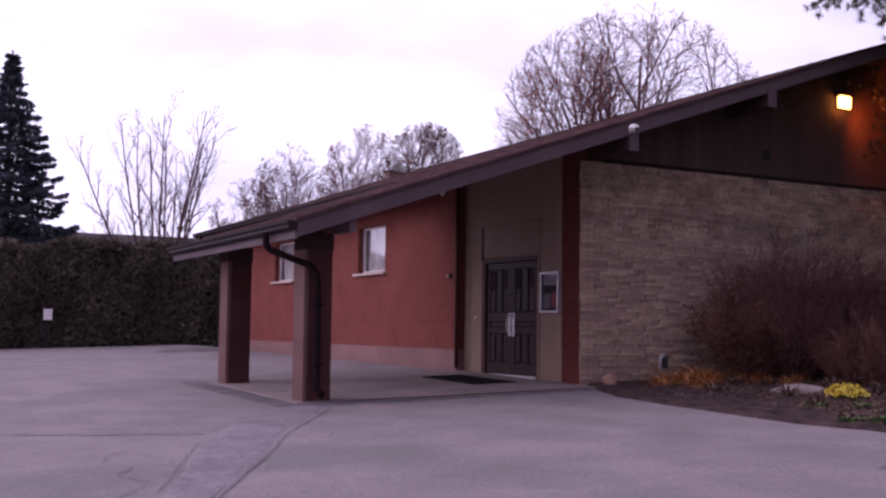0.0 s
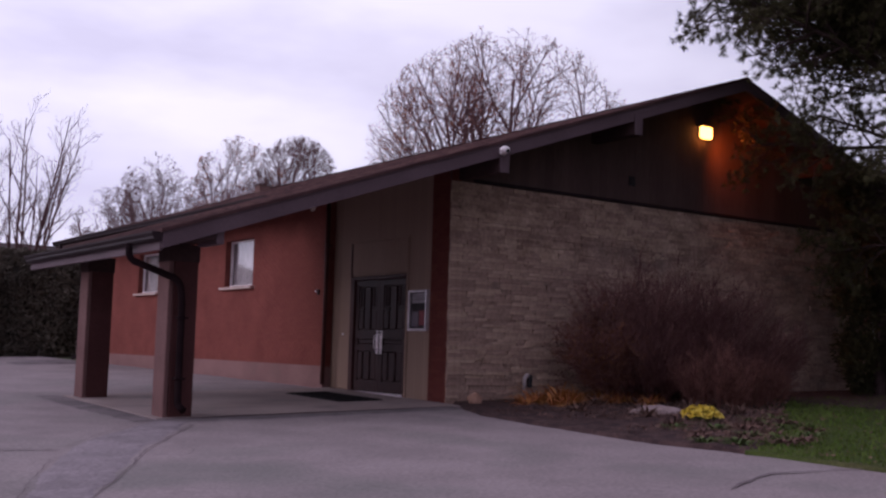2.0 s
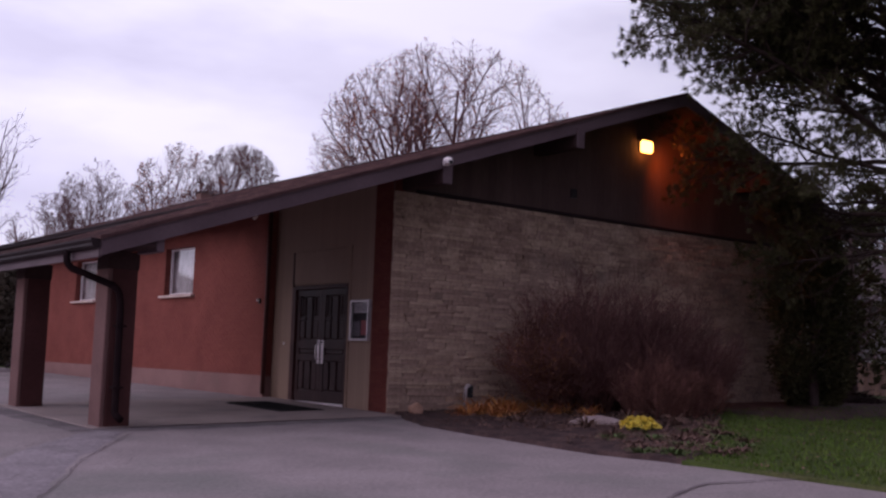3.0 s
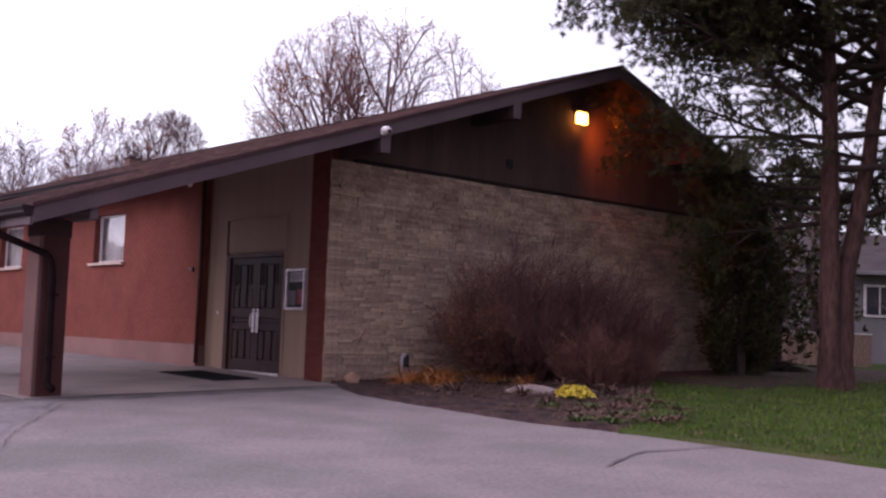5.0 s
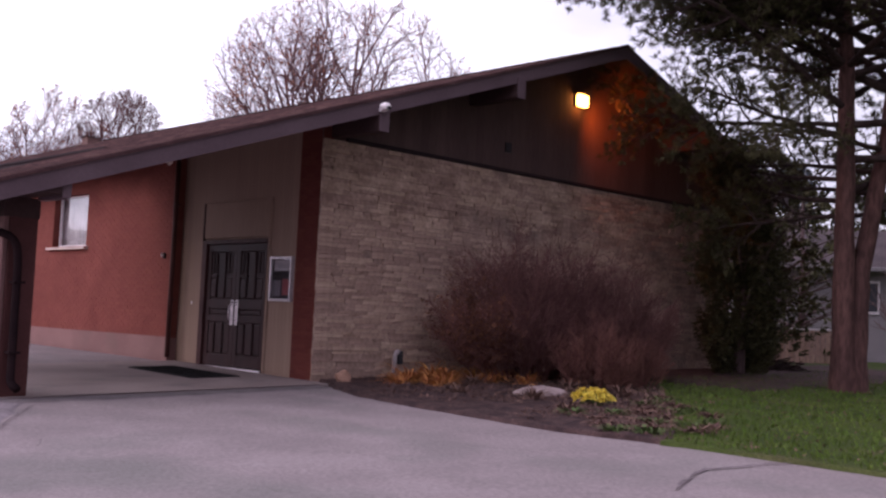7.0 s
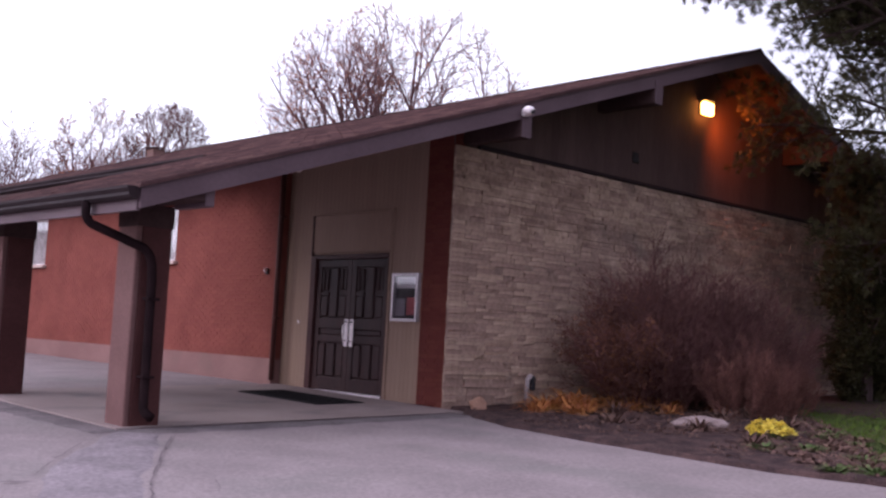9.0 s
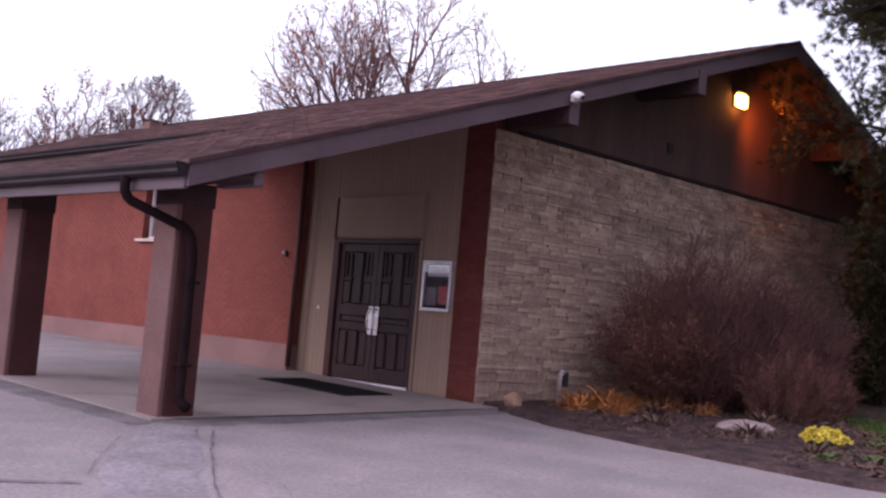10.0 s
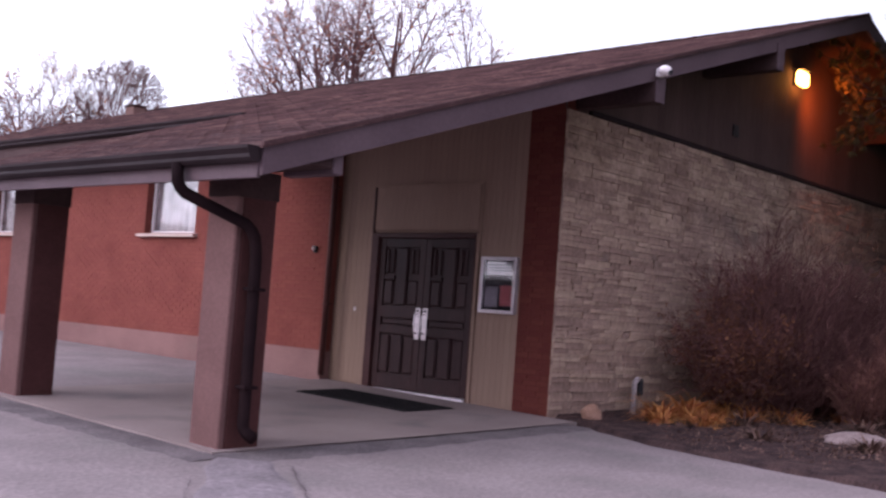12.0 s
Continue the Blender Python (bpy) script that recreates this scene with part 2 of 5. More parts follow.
M["rock_warm"] = pmat("warm_rock", (0.27, 0.165, 0.115), (0.36, 0.23, 0.165), 5, 0.9, bump=0.6, fine=30, grain=0.15)
M["pipe_grey"] = pmat("grey_pvc", (0.30, 0.27, 0.26), (0.36, 0.33, 0.32), 5, 0.5, bump=0.03)
M["far_wall"] = pmat("pale_far_siding", (0.17, 0.165, 0.165), (0.22, 0.21, 0.21), 1.0, 0.8, bump=0.1)
M["far_roof"] = pmat("dark_far_roof", (0.05, 0.04, 0.042), (0.075, 0.06, 0.06), 1.0, 0.9, bump=0.3)
M["far_brick"] = pmat("far_brown_wall", (0.16, 0.10, 0.085), (0.20, 0.13, 0.11), 1.0, 0.9, bump=0.2)
M["fence"] = pmat("tan_fence_wood", (0.30, 0.20, 0.15), (0.38, 0.27, 0.205), 1.4, 0.85, bump=0.2, rand=0.12, stretch=(1, 1, 0.2))
M["dark_glass"] = pmat("dark_window", (0.03, 0.032, 0.038), (0.05, 0.05, 0.056), 1, 0.12, bump=0)
M["plaster"] = pmat("interior_plaster", (0.4, 0.38, 0.36), (0.46, 0.44, 0.42), 1, 0.9, bump=0)

glass = bpy.data.materials.new("window_glass")
glass.use_nodes = True
gb = glass.node_tree.nodes["Principled BSDF"]
gb.inputs["Base Color"].default_value = (0.95, 0.96, 0.97, 1)
gb.inputs["Roughness"].default_value = 0.03
gb.inputs["IOR"].default_value = 1.5
gb.inputs["Transmission Weight"].default_value = 1.0
M["glass"] = glass

lamp_mat = bpy.data.materials.new("lit_lamp_lens")
lamp_mat.use_nodes = True
lb = lamp_mat.node_tree.nodes["Principled BSDF"]
lb.inputs["Base Color"].default_value = (0.9, 0.7, 0.4, 1)
lb.inputs["Emission Color"].default_value = (1.0, 0.42, 0.07, 1)
lb.inputs["Emission Strength"].default_value = 12.0
M["lamp"] = lamp_mat


# ---- mesh tools ----
class MB:
    """Collects vertices and faces for one mesh."""

    def __init__(self):
        self.v, self.f = [], []

    def convex(self, verts, faces):
        c = sum((Vector(p) for p in verts), Vector()) / len(verts)
        o = len(self.v)
        self.v.extend(tuple(p) for p in verts)
        for face in faces:
            a, b, d = (Vector(verts[i]) for i in face[:3])
            flip = (b - a).cross(d - a).dot((a + b + d) / 3 - c) < 0
            self.f.append(tuple(o + i for i in (reversed(face) if flip else face)))
        return self

    def hexa(self, p):
        """Eight corners: bottom ring of four, then top ring of four."""
        return self.convex(p, [(0, 1, 2, 3), (4, 5, 6, 7), (0, 1, 5, 4), (1, 2, 6, 5), (2, 3, 7, 6), (3, 0, 4, 7)])

    def box(self, x0, x1, y0, y1, z0, z1, b=0.0):
        if b <= 0:
            return self.hexa([(x0, y0, z0), (x1, y0, z0), (x1, y1, z0), (x0, y1, z0), (x0, y0, z1), (x1, y0, z1), (x1, y1, z1), (x0, y1, z1)])
        verts, idx = [], {}
        for i, (X, sx) in enumerate(((x0, 1), (x1, -1))):
            for j, (Y, sy) in enumerate(((y0, 1), (y1, -1))):
                for k, (Z, sz) in enumerate(((z0, 1), (z1, -1))):
                    for n, p in enumerate(((X, Y + sy * b, Z + sz * b), (X + sx * b, Y, Z + sz * b), (X + sx * b, Y + sy * b, Z))):
                        idx[i, j, k, n] = len(verts)
                        verts.append(p)
        faces = []
        for s in (0, 1):
            faces.append([idx[s, 0, 0, 0], idx[s, 1, 0, 0], idx[s, 1, 1, 0], idx[s, 0, 1, 0]])
            faces.append([idx[0, s, 0, 1], idx[1, s, 0, 1], idx[1, s, 1, 1], idx[0, s, 1, 1]])
            faces.append([idx[0, 0, s, 2], idx[1, 0, s, 2], idx[1, 1, s, 2], idx[0, 1, s, 2]])
            for u in (0, 1):
                faces.append([idx[s, u, 0, 0], idx[s, u, 1, 0], idx[s, u, 1, 1], idx[s, u, 0, 1]])
                faces.append([idx[s, 0, u, 0], idx[s, 1, u, 0], idx[s, 1, u, 2], idx[s, 0, u, 2]])
                faces.append([idx[0, s, u, 1], idx[1, s, u, 1], idx[1, s, u, 2], idx[0, s, u, 2]])
                for w in (0, 1):
                    faces.append([idx[s, u, w, 0], idx[s, u, w, 1], idx[s, u, w, 2]])
        return self.convex(verts, faces)

    def tube(self, pts, radii, sides=6, cap=True):
        o = len(self.v)
        side = None
        for i, p in enumerate(pts):
            d = (pts[min(i + 1, len(pts) - 1)] - pts[max(i - 1, 0)]).normalized()
            if side is None:
                side = d.cross(Vector((0.31, 0.17, 0.93)) if abs(d.z) < 0.9 else Vector((1, 0, 0))).normalized()
            else:
                side = (side - d * side.dot(d)).normalized()
            up = d.cross(side)
            for k in range(sides):
                a = 2 * math.pi * k / sides
                self.v.append(tuple(p + (side * math.cos(a) + up * math.sin(a)) * radii[i]))
        for i in range(len(pts) - 1):
            for k in range(sides):
                a, b = o + i * sides + k, o + i * sides + (k + 1) % sides
                self.f.append((a, b, b + sides, a + sides))
        if cap:
            e = o + (len(pts) - 1) * sides
            self.f.append(tuple(range(o + sides - 1, o - 1, -1)))
            self.f.append(tuple(range(e, e + sides)))
        return self

    def grid(self, fn, nu, nv):
        o = len(self.v)
        for i in range(nu + 1):
            for j in range(nv + 1):
                self.v.append(tuple(fn(i / nu, j / nv)))
        for i in range(nu):
            for j in range(nv):
                a = o + i * (nv + 1) + j
                self.f.append((a, a + nv + 1, a + nv + 2, a + 1))
        return self

    def blade(self, p, d, w, side):
        """A thin pointed leaf from p along d."""
        o = len(self.v)
        s = side * w
        self.v += [tuple(p - s * 0.4), tuple(p + d * 0.45 - s), tuple(p + d), tuple(p + d * 0.45 + s), ]
        self.f.append((o, o + 1, o + 2, o + 3))
        return self

    def mesh(self, name, material, smooth=False):
        me = bpy.data.meshes.new(name)
        me.from_pydata(self.v, [], self.f)
        me.materials.append(material)
        if smooth:
            me.shade_smooth()
        me.update()
        return me


def part(name, mb, material, parent=None, label="", smooth=False):
    ob = new(name, mb.mesh(name, material, smooth))
    ob.parent = parent
    if label:
        ob["label"] = label
    return ob


def thing(name, at, label, category, group="", kind=""):
    ob = new(name)
    ob.location = at
    ob.empty_display_size = 0.2
    return tagged(ob, label, category, group, kind)


def structure(name, mb, material, label, category, smooth=False):
    return tagged(part(name, mb, material, None, "", smooth), label, category, "", "structure")


def rvec(rng):
    while True:
        v = Vector((rng.uniform(-1, 1), rng.uniform(-1, 1), rng.uniform(-1, 1)))
        if 0.05 < v.length < 1:
            return v.normalized()


# ---- the lie of the land and the plan ----
def gz(x, y):
    """Height of the ground: it falls to the front and to the west."""
    x, y = max(-45.0, min(60.0, x)), max(-40.0, min(60.0, y))
    return (0.032 * x if x < 0 else 0.018 * x) + (0.022 * y if y < 5 else 0.11 + 0.0095 * (y - 5))


RIDGE_X, EAVE_X, PORCH_X, WIDE = 6.3, -0.85, -5.5, 12.05
FRONT_Y, BACK_Y, PORCH_END = -1.115, 20.8, 5.3
SKEW = 0.0235
PITCH = 0.3405


def roof_z(x):
    """Top of the fascia at x, on both slopes."""
    return 2.39 + PITCH * ((x if x < RIDGE_X else 2 * RIDGE_X - x) - PORCH_X)


def front_y(x):
    """The gable end stands a little out of square to the side wall."""
    return FRONT_Y + SKEW * x


# ---- ground, lot, lawn ----
def span(a, b, step):
    n = max(1, round((b - a) / step))
    return [a + (b - a) * i / n for i in range(n + 1)]


def sheet(xs, ys, dz, rough=0.0, seed=0):
    mb = MB()
    for x in xs:
        for y in ys:
            w = noise.noise(Vector((x * 0.6, y * 0.6, seed))) * rough + noise.noise(Vector((x * 2.2, y * 2.2, seed + 5))) * rough * 0.4
            mb.v.append((x, y, gz(x, y) + dz + w))
    n = len(ys)
    for i in range(len(xs) - 1):
        for j in range(n - 1):
            a = i * n + j
            mb.f.append((a, a + n, a + n + 1, a + 1))
    return mb


far_x = [-600, -300, -150, -80, -45] + span(-40, 40, 4) + [60, 80, 150, 300, 600]
far_y = [-600, -300, -150, -80, -40] + span(-36, 56, 4) + [60, 80, 150, 300, 600]
structure("ground", sheet(far_x, far_y, -0.05), M["grass_soil"], "grassy ground reaching the horizon round the lot", "ground", True)
structure("parking_lot", sheet(span(-44, -0.2, 0.6), span(-38, 24.2, 0.6), 0.0, 0.004), M["asphalt"], "worn grey asphalt parking lot with cracks", "parking lot", True)


def edge_x(y):
    """Where the asphalt ends against the bed and lawn."""
    return float(np.interp(y, [-40, -9.5, -8.5, -6.9, -5.6, -3.4, -1.9, -0.9, -0.25], [-0.45, -0.45, -0.5, -0.6, -0.9, -0.85, -0.7, -0.35, 0.06]))


def lawn_back(y):
    """Where the lawn begins behind the planting bed."""
    return float(np.interp(y, [-7.0, -6.4, -5.6, -4.3, -2.9, -1.6, 0.0], [-0.75, -0.1, 0.9, 2.9, 4.5, 6.3, 8.7]))


def lawn_fn(u, v):
    y = -39 + v * 38.8
    x0 = edge_x(y) + 0.04 * noise.noise(Vector((0, y * 2.5, 3)))
    if y > -7.0:
        x0 = lawn_back(y)
    x = x0 + (45 - x0) * u**2.2
    drop = -0.06 if u == 0 else 0.0
    return (x, y, gz(x, y) + 0.035 + drop + 0.03 * noise.noise(Vector((x * 0.8, y * 0.8, 9))))


structure("lawn", MB().grid(lawn_fn, 60, 150), M["grass_soil"], "short green lawn with fallen leaves beside the asphalt", "lawn", True)

SLAB = (-5.16, 0.0, -0.42, 4.1)


def slab_mesh():
    x0, x1, y0, y1 = SLAB
    mb = MB()
    def top(u, v):
        x, y = x0 + (x1 - x0) * u, y0 + (y1 - y0) * v
        y -= 0.0 if v > 0 else 0.05 * math.sin(u * 3.1)
        return (x, y, gz(x, y) + 0.022)
    mb.grid(top, 16, 14)
    for (a, b, c, d) in ((x0, y0, x1, y0), (x0, y1, x0, y0), (x1, y1, x0, y1)):
        for k in range(10):
            p, q = k / 10, (k + 1) / 10
            ax, ay, bx, by = a + (c - a) * p, b + (d - b) * p, a + (c - a) * q, b + (d - b) * q
            o = len(mb.v)
            mb.v += [(ax, ay, gz(ax, ay) - 0.2), (bx, by, gz(bx, by) - 0.2), (bx, by, gz(bx, by) + 0.022), (ax, ay, gz(ax, ay) + 0.022)]
            mb.f.append((o, o + 1, o + 2, o + 3))
    return mb


structure("porch_floor", slab_mesh(), M["concrete"], "worn concrete slab under the porch roof", "floor")


def strip(points, width, dz, seed, wob=0.05, step=0.12, thin=0.4):
    """A crack: a ragged narrow strip along a line of the plan."""
    rng = random.Random(seed)
    line = []
    for (ax, ay), (bx, by) in zip(points, points[1:]):
        n = max(2, int(math.hypot(bx - ax, by - ay) / step))
        line += [(ax + (bx - ax) * i / n, ay + (by - ay) * i / n) for i in range(n)]
    line.append(points[-1])
    mb = MB()
    drift = Vector((0, 0))
    for i, (x, y) in enumerate(line):
        drift = drift * 0.8 + Vector((rng.uniform(-wob, wob), rng.uniform(-wob, wob)))
        nx, ny = (line[min(i + 1, len(line) - 1)][1] - line[max(i - 1, 0)][1]), -(line[min(i + 1, len(line) - 1)][0] - line[max(i - 1, 0)][0])
        ln = math.hypot(nx, ny) or 1
        w = width * rng.uniform(thin, 1.1) * (0.3 if i in (0, len(line) - 1) else 1)
        for s in (-1, 1):
            px, py = x + drift.x + s * w * nx / ln, y + drift.y + s * w * ny / ln
            mb.v.append((px, py, gz(px, py) + dz))
        if i:
            o = 2 * i
            mb.f.append((o - 2, o - 1, o + 1, o))
    return mb


for k, (pts, wide) in enumerate([
    ([(-4.9, -1.2), (-5.6, -2.2), (-6.3, -3.3), (-7.07, -4.85), (-7.96, -6.5), (-9.0, -8.6), (-10.0, -11.0)], 0.045),
    ([(-5.9, -1.2), (-6.6, -2.1), (-7.1, -2.9)], 0.02),
    ([(-7.5, -3.8), (-8.0, -5.0), (-8.6, -6.6)], 0.022),
    ([(-7.2, -3.13), (-7.9, -2.75), (-9.27, -2.0), (-11.5, -1.2), (-15, -0.4)], 0.10),
    ([(-2.75, -8.55), (-2.3, -8.33), (-1.95, -8.2), (-1.6, -8.09), (-1.2, -8.19), (-0.78, -8.24), (-0.5, -8.33)], 0.11),
    ([(-6.2, -3.3), (-5.9, -3.7), (-6.15, -4.15), (-6.5, -4.0)], 0.02),
    ([(-6.9, -4.6), (-7.3, -4.3), (-7.5, -4.7), (-7.9, -4.6)], 0.022),
    ([(-7.4, -5.6), (-7.9, -5.3), (-8.3, -5.7), (-8.2, -6.2)], 0.022),
    ([(-8.4, -5.0), (-8.7, -5.5), (-8.5, -6.0), (-8.9, -6.6)], 0.03),
    ([(-8.0, -3.9), (-8.5, -4.2), (-8.7, -4.8)], 0.018),
    ([(-5.1, -2.4), (-4.2, -3.0), (-3.9, -3.9)], 0.014),
    ([(-9.5, -2.2), (-9.9, -3.4), (-11.0, -4.1)], 0.018),
    ([(-5.0, 12.5), (-8.0, 11.6), (-11.0, 12.2)], 0.05),
    ([(-3.2, 9.5), (-5.5, 8.4), (-7.4, 8.6)], 0.04),
    ([(-2.0, -11.2), (-1.2, -10.9), (-0.7, -11.0)], 0.03),
]):
    structure("asphalt_crack", strip(pts, 0.25 * wide, 0.0145, 40 + k, 0.014, 0.10, 0.35), M["crack"], "dark crack across the worn asphalt", "crack")


M["edge"] = pmat("dark_asphalt_edge", (0.118, 0.105, 0.105), (0.17, 0.152, 0.15), 2.2, 0.95, bump=0.5, fine=30, grain=0.25)
def rim_strip(points, width, seed):
    """A dark band whose rims sink under the asphalt, so that its edge is ragged."""
    rng = random.Random(seed)
    line = []
    for (ax, ay), (bx, by) in zip(points, points[1:]):
        n = max(2, int(math.hypot(bx - ax, by - ay) / 0.12))
        line += [(ax + (bx - ax) * i / n, ay + (by - ay) * i / n) for i in range(n)]
    line.append(points[-1])
    mb = MB()
    for i, (x, y) in enumerate(line):
        (px, py), (qx, qy) = line[max(i - 1, 0)], line[min(i + 1, len(line) - 1)]
        ln = math.hypot(qx - px, qy - py) or 1
        nx, ny = (qy - py) / ln, -(qx - px) / ln
        for s, dz in ((-1, -0.014), (-0.45, 0.0075), (0.45, 0.0075), (1, -0.014)):
            w = s * width * rng.uniform(0.8, 1.2)
            mb.v.append((x + w * nx, y + w * ny, gz(x + w * nx, y + w * ny) + dz))
        if i:
            o = 4 * i
            mb.f += [(o - 4 + k, o - 3 + k, o + 1 + k, o + k) for k in range(3)]
    return mb


def patch_mesh():
    left = [(-5.25, -0.5), (-6.6, -2.1), (-7.1, -2.9), (-7.7, -4.3), (-8.5, -6.4), (-9.5, -8.8)]
    right = [(-4.9, -1.0), (-5.6, -2.2), (-6.3, -3.3), (-7.07, -4.85), (-7.96, -6.5), (-9.0, -8.6)]
    mb = MB()
    def fn(u, v):
        k = min(int(u * 5), 4)
        w = u * 5 - k
        lx, ly = (left[k][i] + (left[k + 1][i] - left[k][i]) * w for i in (0, 1))
        rx, ry = (right[k][i] + (right[k + 1][i] - right[k][i]) * w for i in (0, 1))
        x, y = lx + (rx - lx) * v, ly + (ry - ly) * v
        if v in (0.0, 1.0):
            x += 0.13 * noise.noise(Vector((x * 2.1, y * 2.1, 6))) + 0.06 * noise.noise(Vector((x * 7, y * 7, 1)))
        return (x, y, gz(x, y) + (-0.012 if v in (0.0, 1.0) else 0.0085) + 0.002 * noise.noise(Vector((x, y, 2))))
    return mb.grid(fn, 110, 8)


structure("asphalt_edge", rim_strip([(-5.36, 4.3), (-5.36, 3.2), (-5.36, 1.6), (-5.34, 0.2), (-5.30, -0.62)], 0.34, 91), M["edge"], "dark asphalt edge along the porch slab", "asphalt", True)
structure("asphalt_edge", rim_strip([(-5.2, -0.62), (-4.0, -0.63), (-2.5, -0.63), (-1.0, -0.59), (-0.2, -0.54)], 0.38, 92), M["edge"], "dark asphalt edge along the porch slab", "asphalt", True)
structure("asphalt_patch", patch_mesh(), M["patch"], "smoother grey asphalt repair patch with cracked rim", "asphalt patch", True)



def mound_fn(u, v):
    x, y = -2.7 + 2.3 * u, 17.4 + 1.6 * v
    h = 0.10 * max(0.0, math.sin(math.pi * u) * math.sin(math.pi * v)) ** 0.7 * (1 + 0.3 * noise.noise(Vector((x * 2, y * 2, 5))))
    return (x, y, gz(x, y) + (h if 0 < u < 1 and 0 < v < 1 else -0.03))


structure("soil_mound", MB().grid(mound_fn, 24, 16), M["edge"], "low worn mound of pale soil at the far corner", "soil", True)


def shade_soil(u, v):
    x, y = 6.6 + 10.4 * u, -3.35 + 3.75 * v
    y += (0.35 * noise.noise(Vector((x * 0.8, 0, 2))) - 0.5 * max(0, (8.5 - x) / 2)) * (1 - v)
    return (x, y, gz(x, y) + (0.072 if 0 < u < 1 and v > 0 else 0.02) + 0.012 * noise.noise(Vector((x * 3, y * 3, 3))))


structure("bare_soil", MB().grid(shade_soil, 60, 24), M["soil"], "bare brown soil and needles in the pine's shade", "soil", True)

# ---- walls ----
TOP = 0.12


def side_prism(mb, x0, x1, y0, y1, z0):
    """A wall along y that ends under the roof deck."""
    za, zb = roof_z(x0) - TOP, roof_z(x1) - TOP
    return mb.hexa([(x0, y0, z0), (x1, y0, z0), (x1, y1, z0), (x0, y1, z0), (x0, y0, za), (x1, y0, zb), (x1, y1, zb), (x0, y1, za)])


WINDOWS = ((7.6, 9.14), (13.56, 15.10))
WZ0, WZ1 = 2.23, 3.30
BAND_Z = 0.525
END_Y = 20.2


def brick_wall():
    mb = MB()
    x0, x1 = -0.112, 0.16
    ys = [4.1, WINDOWS[0][0], WINDOWS[0][1], WINDOWS[1][0], WINDOWS[1][1], END_Y]
    for i in range(0, 6, 2):
        side_prism(mb, x0, x1, ys[i], ys[i + 1], BAND_Z - 0.02)
    for a, b in WINDOWS:
        mb.box(x0, x1, a, b, BAND_Z - 0.02, WZ0)
        side_prism(mb, x0, x1, a, b, WZ1)
    return mb


wall_brick = structure("wall_west", brick_wall(), M["mortar"], "long red brick side wall with pale pink painted base", "wall")


def band_mesh():
    mb = MB()
    for a, b in zip(span(4.1, END_Y, 1.5), span(4.1, END_Y, 1.5)[1:]):
        mb.box(-0.145, 0.16, a, b, gz(-0.1, a) - 0.15, BAND_Z)
    return mb


structure("foundation", band_mesh(), M["band"], "pink painted concrete base of the brick wall", "foundation")

# entrance wall: boards on a backing, with the doorway through it
DOOR_Y0, DOOR_Y1, DOOR_Z0, DOOR_Z1 = 1.40, 3.22, 0.085, 2.185
backing = MB()
side_prism(backing, 0.04, 0.2, 3.36, 4.1, -0.1)
side_prism(backing, 0.04, 0.2, 0.60, 1.32, -0.1)
side_prism(backing, 0.04, 0.2, 1.32, 3.36, 2.26)
wall_entrance = structure("wall_entrance", backing, M["siding"], "tan vertical board siding round the entrance doors", "wall")
pier = MB()
side_prism(pier, 0.014, 0.2, 0.020, 0.60, -0.1)
wall_pier = structure("wall_pier", pier, M["mortar_dark"], "narrow brown brick pier beside the entrance", "wall")

# gable end: stone below, boards above
stone_back = MB().box(0.03, WIDE, 0.03, 0.28, -0.2, 3.80)
wall_stone = structure("wall_south", stone_back, M["stone_joint"], "tan split-face ledge stone gable wall", "wall")
gable = MB().convex([(0.02, 0.06, 3.80), (WIDE - 0.02, 0.06, 3.80), (WIDE - 0.02, 0.06, roof_z(WIDE) - TOP), (RIDGE_X, 0.06, roof_z(RIDGE_X) - TOP - 0.01), (0.02, 0.06, roof_z(0) - TOP),
                     (0.02, 0.26, 3.80), (WIDE - 0.02, 0.26, 3.80), (WIDE - 0.02, 0.26, roof_z(WIDE) - TOP), (RIDGE_X, 0.26, roof_z(RIDGE_X) - TOP - 0.01), (0.02, 0.26, roof_z(0) - TOP)],
                    [(0, 1, 2, 3, 4), (5, 6, 7, 8, 9), (0, 1, 6, 5), (1, 2, 7, 6), (2, 3, 8, 7), (3, 4, 9, 8), (4, 0, 5, 9)])
wall_gable = structure("wall_gable", gable, M["gable"], "dark brown vertical board siding in the gable", "wall")
trim_board = structure("trim", MB().box(0.45, WIDE, -0.03, 0.03, 3.795, 3.86, 0.008), M["gutter"], "dark brown trim board above the stone", "trim")
for ob in (wall_stone, wall_gable, trim_board):
    ob.rotation_euler = (0, 0, math.atan(SKEW))
close = MB()
close.box(WIDE - 0.25, WIDE, 0.28, END_Y, -0.2, 4.2)
close.box(0.16, WIDE - 0.25, END_Y - 0.25, END_Y, -0.2, 4.2)
structure("wall_east", close, M["brick"], "plain brick walls at the back of the hall", "wall")
back_gable = MB().convex([(0, END_Y - 0.25, 4.0), (WIDE, END_Y - 0.25, 4.0), (RIDGE_X, END_Y - 0.25, roof_z(RIDGE_X) - TOP), (0, END_Y, 4.0), (WIDE, END_Y, 4.0), (RIDGE_X, END_Y, roof_z(RIDGE_X) - TOP)],
                         [(0, 1, 2), (3, 4, 5), (0, 1, 4, 3), (1, 2, 5, 4), (2, 0, 3, 5)])
structure("wall_north", back_gable, M["gable"], "brown gable siding at the back of the hall", "wall")
structure("floor", MB().box(0.2, WIDE - 0.25, 0.3, END_Y - 0.25, -0.1, 0.08), M["plaster"], "plain floor inside the hall", "floor")
structure("partition", MB().box(2.2, 2.3, 0.3, END_Y - 0.25, 0.08, 4.2), M["plaster"], "plain inner partition wall", "wall")

